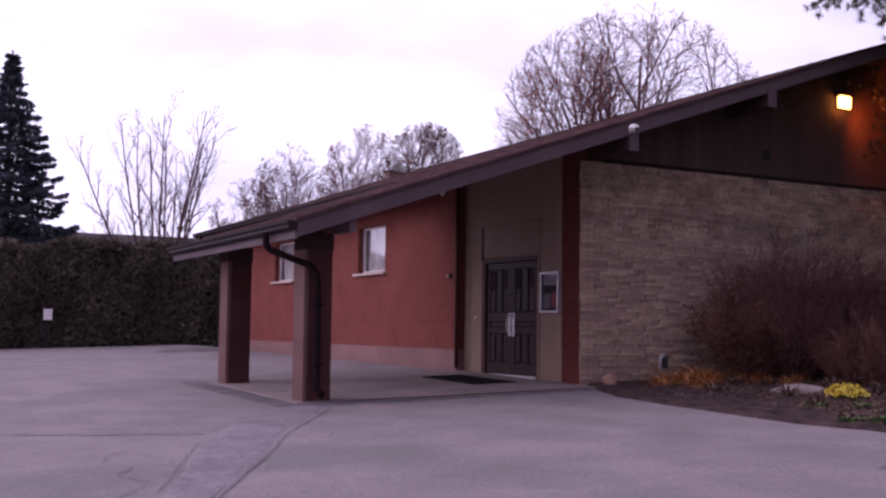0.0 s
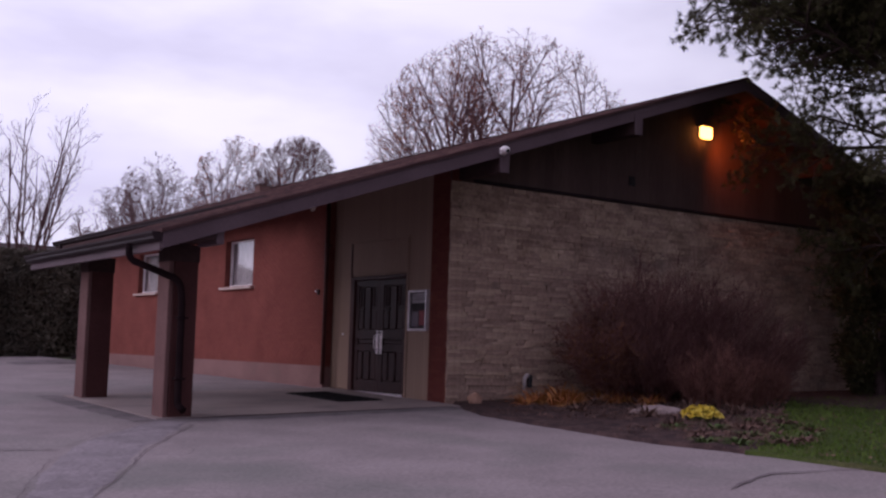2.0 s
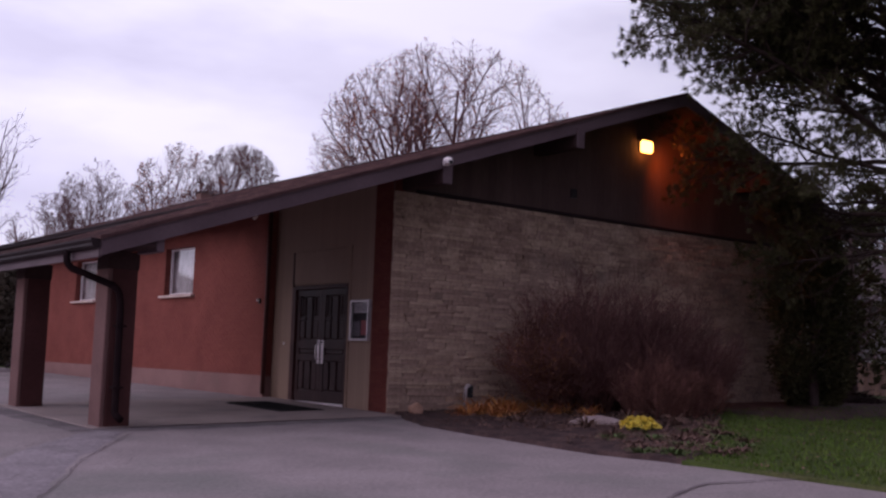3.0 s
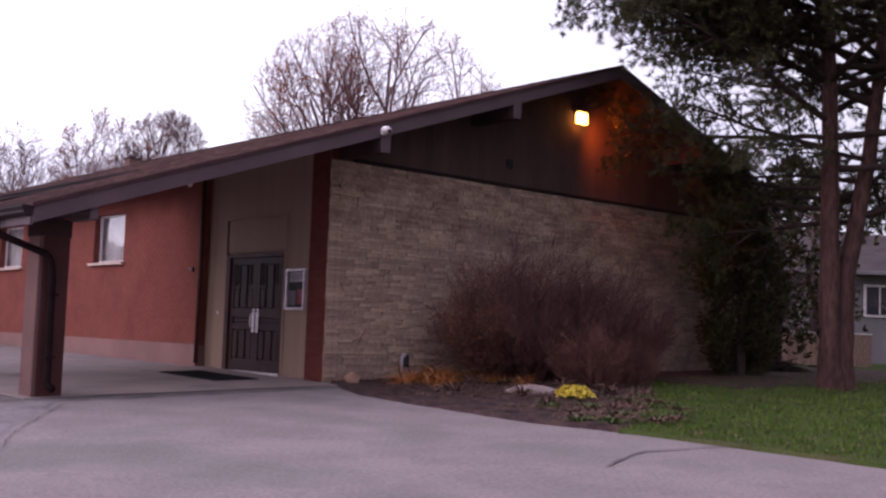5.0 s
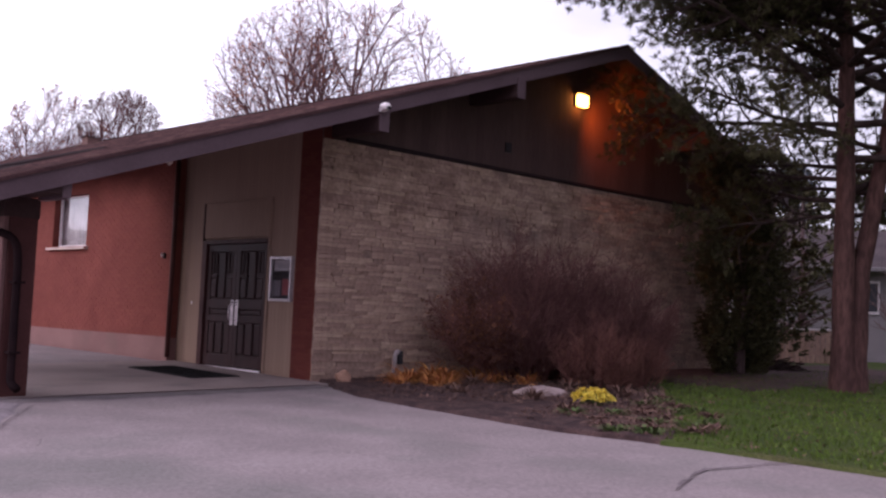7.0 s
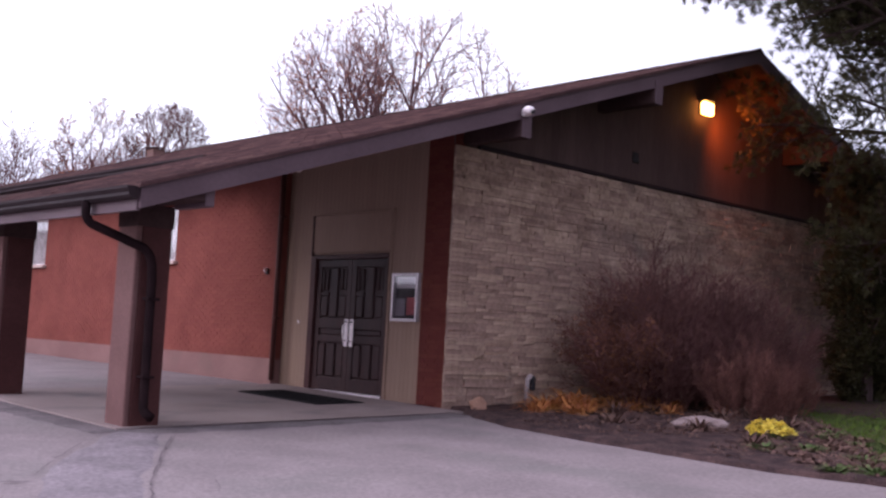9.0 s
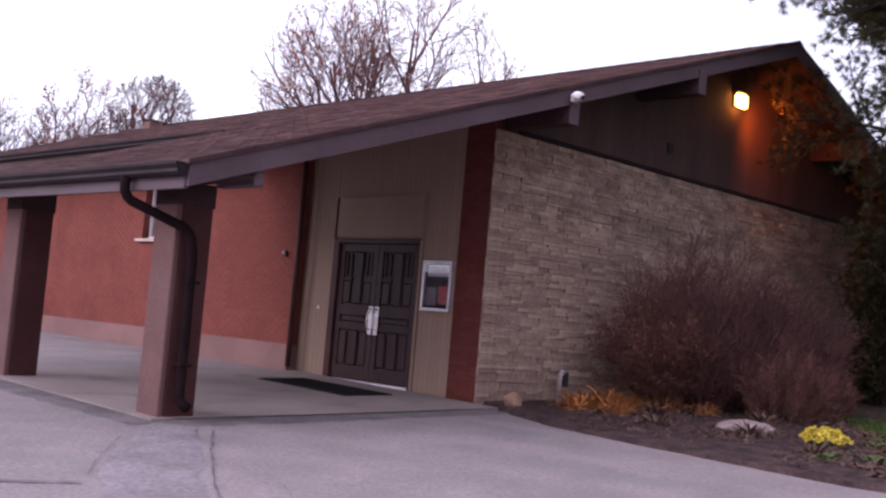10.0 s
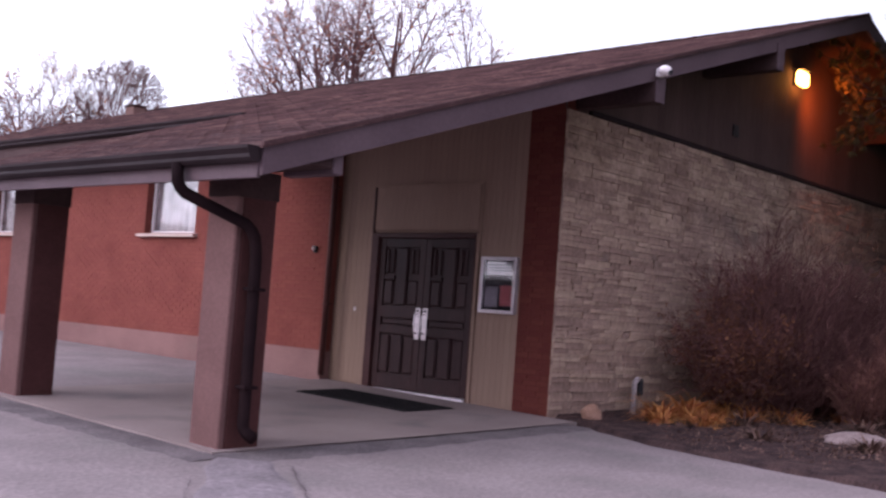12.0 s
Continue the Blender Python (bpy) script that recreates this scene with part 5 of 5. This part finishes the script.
        if lv == 2:
            if inner(pts[-1]) and r.random() < 0.8:
                continue
            ax = (pts[-1] - pts[-2]).normalized()
            tuft(crown, pts[-1], ax, r, 26, 0.15, 0.0066, 0.95)
            tuft(crown, pts[2], ax, r, 16, 0.15, 0.0066, 0.95)
            way = rvec(r)
            tuft(crown, pts[-1].lerp(pts[1], r.random()) + way * 0.09, (way + ax).normalized(), r, 14, 0.14, 0.0064, 0.85)
        elif lv == 1:
            tuft(crown, pts[-1], (pts[-1] - pts[-2]).normalized(), r, 20, 0.16, 0.0066, 0.95)
            for _ in range(2 if inner(pts[-1]) else 16):
                way = rvec(r)
                c = pts[-1].lerp(pts[-3], r.random()) + way * 0.20 * r.random() ** 0.5
                tuft(crown, c, (way + Vector((0, 0, 0.3))).normalized(), r, 14, 0.15, 0.0066, 0.75)
    tagged(part("branch_growth", wood, M["limb"], ob, "dark crooked branches"), kind="stuff")
    part("crown", crown, M["needle"], ob, "dark green needle clumps with gaps")
    return ob


pine((8.97, -4.16, gz(8.97, -4.16)), 17, "tall twin-stemmed pine on the lawn, low branches before the gable")


def leafy_mass(name, at, size, seed, n, mat, label, category, length=0.16, width=0.03, holes=0.0, trunk=True, clear=0.25):
    """An evergreen with sprays over an uneven body."""
    r = random.Random(seed)
    ob = thing(name, at, label, category)
    crown, wood = MB(), MB()
    if trunk:
        wood.tube([Vector((0, 0, -0.15)), Vector((0.05, 0, size[2] * 0.5)), Vector((0, 0.05, size[2] * 0.92))], [0.13, 0.09, 0.02], 7)
        for k in range(26):
            h = size[2] * r.uniform(0.12, 0.85)
            az = r.uniform(0, 6.28)
            wood.tube([Vector((0.03, 0, h)), Vector((math.cos(az) * size[0] * 0.5, math.sin(az) * size[1] * 0.5, h + 0.3)), Vector((math.cos(az) * size[0] * 0.8, math.sin(az) * size[1] * 0.8, h + 0.5))], [0.035, 0.02, 0.008], 4, False)
        part("trunk", wood, M["bark_grey"], ob, "", True)
    for _ in range(n):
        d = rvec(r)
        h = r.random()
        prof = math.sin(math.pi * min(1, 0.12 + 0.88 * h) ** 0.8) ** 0.6 if trunk else 1
        rad = r.uniform(0.55, 1.0) * prof * (1 + 0.5 * noise.noise(Vector((d.x * 1.6, d.y * 1.6, h * 5 + seed)))) * (0.72 + 0.28 * min(1, h * 2.6))
        p = Vector((d.x * size[0] * rad, d.y * size[1] * rad, clear + h * (size[2] + 0.25 - clear)))
        if holes and noise.noise(p * 1.5 + Vector((seed, 0, 0))) < holes:
            continue
        tuft(crown, p, (Vector((d.x, d.y, 0.25))).normalized(), r, 4, length, width, 0.9)
    part("crown", crown, mat, ob)
    return ob


leafy_mass("evergreen_shrub", (10.55, -0.95, gz(10.55, -0.95)), (1.5, 0.75, 3.9), 14, 10000, M["needle"], "dark wide evergreen shrub by the end of the stone wall", "shrub", 0.17, 0.017, -0.22, True, 0.1)
leafy_mass("evergreen_tree", (29.5, 9.5, gz(29.5, 9.5)), (2.4, 2.4, 7.6), 15, 2600, M["needle"], "dark evergreen tree behind the neighbouring house", "tree", 0.26, 0.05, -0.12, True, 1.7)
leafy_mass("evergreen_tree", (32.5, 6.0, gz(32.5, 6.0)), (2.6, 2.6, 7.8), 16, 2400, M["needle"], "dark evergreen tree behind the neighbouring house", "tree", 0.26, 0.05, -0.1, True, 1.7)
leafy_mass("evergreen_tree", (13.9, 0.25, gz(13.9, 0.25)), (1.4, 1.3, 4.9), 6, 2200, M["needle"], "thin evergreen tree with gaps beside the hall", "tree", 0.2, 0.03, 0.08)
leafy_mass("evergreen_tree", (18.5, 2.0, gz(18.5, 2)), (1.8, 1.8, 5.0), 8, 1100, M["needle"], "loose evergreen tree further behind the lawn", "tree", 0.26, 0.05, 0.1)
leafy_mass("evergreen_tree", (33.0, 10.5, gz(33, 10.5)), (2.6, 2.4, 7.5), 9, 2000, M["needle_blue"], "dark evergreen before the neighbouring house", "tree", 0.3, 0.06, -0.1)


def hedge_row(x0, x1, y, height, label):
    ob = thing("hedge", ((x0 + x1) / 2, y, gz((x0 + x1) / 2, y)), label, "hedge")
    r = random.Random(12)
    half = (x1 - x0) / 2
    def crest(x):
        return height + 0.28 * noise.noise(Vector((x * 0.55, 0, 3))) + 0.16 * noise.noise(Vector((x * 1.9, 0, 8)))
    def front(x, z):
        return -0.9 + 0.42 * noise.noise(Vector((x * 0.8, z * 0.45, 5))) + 0.15 * noise.noise(Vector((x * 2.6, z * 1.3, 2))) + 0.45 * (z / height) ** 3
    zz = gz((x0 + x1) / 2, y)
    # dark sheets stand in for the shade between the sprays
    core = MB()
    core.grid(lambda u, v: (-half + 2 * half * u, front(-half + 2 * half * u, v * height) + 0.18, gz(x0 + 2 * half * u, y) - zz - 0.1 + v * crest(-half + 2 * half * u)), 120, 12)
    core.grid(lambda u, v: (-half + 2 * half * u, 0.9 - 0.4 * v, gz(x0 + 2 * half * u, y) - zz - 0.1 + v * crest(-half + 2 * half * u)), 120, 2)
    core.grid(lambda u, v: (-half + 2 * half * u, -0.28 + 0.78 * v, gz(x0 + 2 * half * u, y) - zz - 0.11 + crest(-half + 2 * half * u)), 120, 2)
    part("inner_growth", core, M["hedge_shade_core"], ob)
    crown = MB()
    for _ in range(26000):
        x = -half + 2 * half * r.random()
        c = crest(x)
        z = c * r.random() ** 0.85
        gx = gz(x0 + half + x, y) - zz
        if r.random() < 0.16:
            p = Vector((x, r.uniform(-0.5, 0.5), gx + c + r.uniform(-0.1, 0.12)))
            ax = Vector((0, -0.2, 1))
        else:
            p = Vector((x, front(x, z) + r.uniform(-0.02, 0.16), gx + z))
            ax = Vector((0, -0.7, 0.6))
        tuft(crown, p, ax, r, 3, 0.20, 0.035, 0.8)
    part("crown", crown, M["hedge"], ob, "dark brownish green cedar sprays")
    return ob


hedge_row(-32, 4.5, 25.2, 3.5, "tall clipped dark cedar hedge along the lot's end")


# ---- bush before the stone wall ----
def twig_bush(at, seed, n, height, radius, label, lean=(0, 0), rusty=0.0, mat=M["bush_twig"]):
    r = random.Random(seed)
    ob = thing("bush", at, label, "bush")
    prm = dict(levels=3, seg=(5, 4, 3), wob=0.12, rise=(0.02, 0.03, 0.03), taper=0.45, kids=(13, 10), angle=(30, 38), ratio=(0.44, 0.5), thin=0.55)
    prm["from"] = (0.12, 0.2)
    limbs = []
    for _ in range(n):
        az = r.uniform(0, 2 * math.pi)
        rad = r.random() ** 0.5
        el = 0.95 - 0.72 * rad
        d = Vector((math.cos(az) * rad * radius / height * 0.72 + lean[0], math.sin(az) * rad * radius / height * 0.6 + lean[1], 0.35 + el)).normalized()
        L = height * r.uniform(0.5, 0.95) * (1.05 - 0.42 * rad * rad)
        grow(r, Vector((math.cos(az) * 0.62 * rad * radius, math.sin(az) * 0.45 * rad, -0.05)), d, L, 0.011, 0, prm, limbs)
    for one in limbs:
        if one[2] == 0:
            part("stem", limbs_mesh([one], (0,), (4, 3, 3)), mat, ob)
    limbs = [(p, [max(q, 0.0032) for q in rd], lv) for p, rd, lv in limbs]
    tagged(part("twig_growth", limbs_mesh(limbs, (1, 2), (4, 3, 3)), mat, ob, "dense bare twigs"), kind="stuff")
    west = [l for l in limbs if l[0][-1].x < -0.72 * radius + 0.3 * r.random() and l[0][-1].z < 1.1 + 1.1 * r.random()]
    if rusty:
        part("leaves", leaves_mesh(west, 1, r, rusty, 0.032, 0.5), M["bush_leaf"], ob, "rusty leaves on one flank")
    return ob


twig_bush((3.8, -1.05, bed_z(3.8, -1.05)), 7, 120, 2.3, 1.75, "large dense red-brown bush with rusty leaves on one flank", (-0.05, -0.02), 0.7)
twig_bush((5.15, -1.25, bed_z(5.15, -1.25)), 9, 105, 2.1, 1.75, "large dense red-brown bare bush before the wall", (0.10, -0.02))
for k, (x, y, h, w) in enumerate([(3.7, -2.45, 1.15, 0.55), (4.35, -2.4, 0.9, 0.5), (5.0, -2.3, 0.85, 0.55)]):
    twig_bush((x, y, bed_z(x, y)), 130 + k, 30, h, w, "small feathery dry shrub with pinkish stalks before the bush", (0.04, -0.03), 0.0, M["tan_stalk"])

# ---- neighbours seen past the trees ----
def far_house(at, turn, size, wall_mat, label, windows):
    """A low house: walls, roof, chimney-less, with windows on its long side (towards -y of its own axes)."""
    ob = thing("house", at, label, "house")
    ob.rotation_euler = (0, 0, radians(turn))
    w, d, h, rise = size
    part("wall", MB().box(-w / 2, w / 2, 0, d, -0.5, h, 0.02), wall_mat, ob)
    e = 0.5
    part("roof", MB().convex([(-w / 2 - e, -e, h - 0.05), (w / 2 + e, -e, h - 0.05), (w / 2 + e, d + e, h - 0.05), (-w / 2 - e, d + e, h - 0.05), (-w / 2 - e, d / 2, h + rise), (w / 2 + e, d / 2, h + rise)],
                             [(0, 1, 2, 3), (0, 1, 5, 4), (2, 3, 4, 5), (0, 3, 4), (1, 2, 5)]), M["far_roof"], ob)
    part("gutter", MB().box(-w / 2 - e, w / 2 + e, -e - 0.1, -e, h - 0.12, h, 0.01), M["far_wall"], ob)
    for x, z, ww, hh in windows:
        wi = part("window", MB().box(x - ww / 2, x + ww / 2, -0.06, 0.05, z, z + hh, 0.01), M["white_paint"], ob)
        part("pane", MB().box(x - ww / 2 + 0.08, x - 0.03, -0.08, -0.055, z + 0.08, z + hh - 0.08), M["dark_glass"], wi)
        part("pane", MB().box(x + 0.03, x + ww / 2 - 0.08, -0.08, -0.055, z + 0.08, z + hh - 0.08), M["dark_glass"], wi)
    return ob


far_house((25.6, 0.5, gz(25.6, 0.5)), -44, (13, 8, 2.9, 1.6), M["far_wall"], "pale low neighbouring house with a dark roof", [(-3.0, 1.45, 1.0, 1.05), (1.6, 1.0, 1.6, 1.4)])
far_house((1.5, 52, gz(1.5, 52)), 0, (16, 9, 4.1, 2.0), M["far_brick"], "dark low house behind the hedge", [(-6, 1.0, 1.6, 1.3), (2, 1.0, 1.6, 1.3)])

fence = thing("fence", (17.7, 2.3, gz(17.7, 2.3)), "low tan board fence beyond the lawn", "fence")
fence.rotation_euler = (0, 0, radians(-44))
part("rail", MB().box(-0.3, 2.36, 0.02, 0.06, 0.25, 0.33), M["fence"], fence)
part("cap_rail", MB().box(-0.3, 2.36, -0.03, 0.07, 0.93, 0.97, 0.005), M["white_paint"], fence, "pale cap rail")
for i in range(19):
    part("slat", MB().box(-0.3 + i * 0.14, -0.3 + i * 0.14 + 0.125, -0.015, 0.015, 0.02, 0.925, 0.004), M["fence"], fence)

lawn_shrub = [(19.7, -0.6, 2.5, 51), (20.5, -1.7, 2.6, 52), (15.2, 1.4, 2.6, 53)]
for x, y, h, s in lawn_shrub:
    r = random.Random(s)
    ob = thing("bare_shrub", (x, y, gz(x, y)), "bare many-stemmed shrub before the neighbouring house", "shrub", "bare shrubs beyond the lawn")
    prm = dict(levels=3, seg=(5, 4, 3), wob=0.12, rise=(0.03, 0.03, 0.03), taper=0.5, kids=(5, 4), angle=(28, 35), ratio=(0.5, 0.5), thin=0.6)
    prm["from"] = (0.3, 0.2)
    limbs = []
    for k in range(9):
        az = r.uniform(0, 6.28)
        grow(r, Vector((0, 0, -0.05)), Vector((math.cos(az) * 0.3, math.sin(az) * 0.3, 1)).normalized(), h * r.uniform(0.8, 1.1), 0.035, 0, prm, limbs)
    part("crown", limbs_mesh(limbs, (0, 1, 2), (5, 4, 3)), M["bark_grey"], ob)

heap = thing("brush_pile", (13.2, -0.35, gz(13.2, -0.35)), "low dark heap of cut brush with a stick beside a trunk", "brush pile")
heap_rng = random.Random(77)
heap_mb = MB()
for _ in range(420):
    az, u = heap_rng.uniform(0, 6.28), heap_rng.random() ** 0.5
    p = Vector((0.62 * u * math.cos(az), 0.4 * u * math.sin(az), 0.34 * (1 - u * u) * heap_rng.random()))
    d = Vector((heap_rng.uniform(-1, 1), heap_rng.uniform(-1, 1), heap_rng.uniform(-0.15, 0.3))).normalized() * heap_rng.uniform(0.15, 0.4)
    heap_mb.tube([p, p + d], [0.014, 0.008], 3, False)
part("brush", heap_mb, M["limb"], heap)
part("stick", MB().tube([Vector((-0.3, 0.1, 0.12)), Vector((-0.62, 0.3, 0.22)), Vector((-0.95, 0.5, 0.34))], [0.04, 0.035, 0.02], 6), M["limb"], heap, "thin dark stick")

sign = thing("lot_sign", (-4.95, 24.1, gz(-4.95, 24.1)), "small white sign plate on a thin post before the hedge", "sign")
part("post", MB().tube([Vector((0, 0, -0.1)), Vector((0, 0, 1.3))], [0.025, 0.025], 6), M["plastic_dark"], sign)
part("plate", MB().box(-0.14, 0.14, -0.04, -0.026, 0.95, 1.32, 0.004), M["white_paint"], sign)


# ---- pieces of walls and roof, last ----
# boards of the gable
for i in range(63):
    xa, xb = WIDE * i / 63 + 0.001, WIDE * (i + 1) / 63 - 0.001
    za, zb = roof_z(xa) - TOP - 0.004, roof_z(xb) - TOP - 0.004
    if i == 31:
        za = zb = min(za, zb)
    part("board", MB().hexa([(xa, 0.035, 3.80), (xb, 0.035, 3.80), (xb, 0.0605, 3.80), (xa, 0.0605, 3.80), (xa, 0.035, za), (xb, 0.035, zb), (xb, 0.0605, zb), (xa, 0.0605, za)]), M["gable"], wall_gable)

# siding boards of the entrance
bw = 0.098
for y0, y1 in ((0.605, 1.30), (3.362, 4.095)):
    n = round((y1 - y0) / bw)
    for i in range(n):
        ya = y0 + (y1 - y0) * i / n
        z0 = gz(0, ya) + 0.045
        top = roof_z(0.02) - TOP - 0.006
        b = MB().box(0.024, 0.041, 0.0008, (y1 - y0) / n - 0.0008, z0, top, 0.0018)
        ob = part("board", b, M["siding"], wall_entrance)
        ob.location = (0, ya, 0)
n = 20
for i in range(n):
    ya = 1.30 + 2.06 * i / n
    ob = part("board", MB().box(0.024, 0.041, 0.0008, 0.1022, 2.935, roof_z(0.02) - TOP - 0.006, 0.0018), M["siding"], wall_entrance)
    ob.location = (0, ya, 0)


# bricks
BL, BH, JT = 0.203, 0.057, 0.010
brick_full = MB().box(-0.010, 0.004, 0, BL, 0, BH, 0.003).mesh("brick", M["brick"])
brick_pier = MB().box(-0.008, 0.004, 0, BL, 0, BH, 0.003).mesh("brick", M["brick_dark"])
half_pier = MB().box(-0.008, 0.004, 0, 0.143, 0, BH, 0.003).mesh("brick", M["brick_dark"])


def near_window(y, z, length):
    return any(y + length > a - 0.001 and y < b + 0.001 and z + BH > WZ0 - 0.07 and z < WZ1 for a, b in WINDOWS)


rest = MB()
count = 0
row = 0
z = BAND_Z + 0.006
brick_rng = random.Random(2)
while z + BH < roof_z(-0.13) - TOP - 0.005:
    y = 4.105 - (0.5 * (BL + JT) if row % 2 else 0)
    while y < END_Y:
        a, b = max(y, 4.105), min(y + BL, END_Y)
        for wa, wb in WINDOWS:
            if z + BH > WZ0 - 0.07 and z < WZ1:
                if a < wa < b:
                    b = wa - 0.004
                elif a < wb < b:
                    a = wb + 0.004
        if b - a > 0.03 and not near_window(a, z, b - a):
            out = brick_rng.uniform(-0.0025, 0.0025)
            if abs(b - a - BL) < 1e-6 and y < 6.0 and 0.95 < z < 3.0 and count < 300:
                ob = new("brick", brick_full)
                ob.parent = wall_brick
                ob.location = (-0.107 + 0.6 * out, a, z)
                count += 1
            else:
                rest.box(-0.117 + 0.6 * out, -0.110, a, b, z, z + BH)
        y += BL + JT
    z += BH + JT
    row += 1
tagged(part("bricks", rest, M["brick"], wall_brick), "", "", "", "stuff")

row, z = 0, -0.09
while z + BH < roof_z(0.0) - TOP - 0.005:
    for ya, me in ((0.024, brick_pier), (0.237, brick_pier), (0.450, half_pier)) if row % 2 else ((0.024, half_pier), (0.177, brick_pier), (0.390, brick_pier)):
        ob = new("brick", me)
        ob.parent = wall_pier
        ob.location = (0.014 + brick_rng.uniform(-0.002, 0.002), ya, z)
    z += BH + JT
    row += 1

# ledge stones: long thin pieces in uneven courses
stone_rng = random.Random(4)
loose = MB()
singles = 0
z = -0.12
while z < 3.79:
    h = stone_rng.choice((0.05, 0.06, 0.075, 0.095, 0.12))
    h = min(h, 3.795 - z)
    if h < 0.03:
        break
    x = -0.002
    while x < WIDE:
        L = stone_rng.uniform(0.14, 0.62)
        L = min(L, WIDE - x)
        parts_in = [(z, h)]
        if h > 0.09 and stone_rng.random() < 0.6:
            k = stone_rng.uniform(0.4, 0.6)
            parts_in = [(z, h * k), (z + h * k, h * (1 - k))]
        for zz, hh in parts_in:
            d = stone_rng.uniform(0.021, 0.044)
            j = 0.0015
            jit = [stone_rng.uniform(-0.008, 0.008) for _ in range(8)]
            front = [(x + j, -d + 0.032 + jit[0], zz + j), (x + L - j, -d + 0.032 + jit[1], zz + j), (x + L - j - 0.004, -d + 0.032 + jit[2], zz + hh - j + jit[3] * 0.4), (x + j + 0.004, -d + 0.032 + jit[4], zz + hh - j + jit[5] * 0.4)]
            back = [(x + j, 0.034, zz + j), (x + L - j, 0.034, zz + j), (x + L - j, 0.034, zz + hh - j), (x + j, 0.034, zz + hh - j)]
            if x < 3.2 and 0.1 < zz < 2.9 and L > 0.24 and singles < 300:
                o = Vector((x, 0.034, zz))
                one = MB().hexa([tuple(Vector(q) - o) for q in front + back])
                ob = part("stone", one, M["stone"], wall_stone)
                ob.location = o
                singles += 1
            else:
                loose.hexa(front + back)
        x += L
    z += h
tagged(part("stones", loose, M["stone"], wall_stone), "", "", "", "stuff")
cheek = MB()
z = -0.1
while z < 3.78:
    h = min(stone_rng.choice((0.07, 0.1, 0.12)), 3.79 - z)
    cheek.box(-0.012 - stone_rng.uniform(0, 0.014), 0.006, 0.0 - stone_rng.uniform(-0.004, 0.004), 0.018, z + 0.003, z + h - 0.003)
    z += h
tagged(part("corner_stones", cheek, M["stone"], wall_stone), "", "", "", "stuff")

# shingles: wedge tabs in courses up the west slope
slope = math.sqrt(1 + PITCH * PITCH)
EXPO, TAB = 0.142 / slope, 0.318


def tab(x, ya, yb, lift, skew):
    zb = roof_z(x) - 0.028
    xe = min(x + 0.27 / slope, RIDGE_X)
    ze = roof_z(xe) - 0.028
    return [(x + skew, ya, zb), (xe, ya, ze), (xe, yb, ze), (x - skew, yb, zb), (x + skew, ya, zb + 0.022 + lift), (xe, ya, ze + 0.008), (xe, yb, ze + 0.008), (x - skew, yb, zb + 0.022 + lift)]


tab_rng = random.Random(8)
field = MB()
picked = 0
x, row = PORCH_X - 0.04, 0
while x < RIDGE_X - 0.1:
    y_end = PORCH_END if x < EAVE_X - 0.04 else BACK_Y
    y = front_y(x) - 0.025 - (row * 0.137 % TAB)
    while y < y_end:
        ya, yb = max(y, front_y(x) - 0.025), min(y + TAB - 0.008, y_end)
        if yb - ya > 0.04:
            c = tab(x, ya, yb, tab_rng.uniform(0, 0.008), tab_rng.uniform(-0.004, 0.004))
            if picked < 300 and x < -3.3 and yb - ya > 0.25 and y < 4.9:
                o = Vector((x, ya, c[0][2]))
                ob = part("shingle", MB().hexa([tuple(Vector(q) - o) for q in c]), M["shingle"], roof)
                ob.location = o
                picked += 1
            else:
                field.hexa(c)
        y += TAB
    x += EXPO
    row += 1
tagged(part("shingles", field, M["shingle"], roof), "", "", "", "stuff")
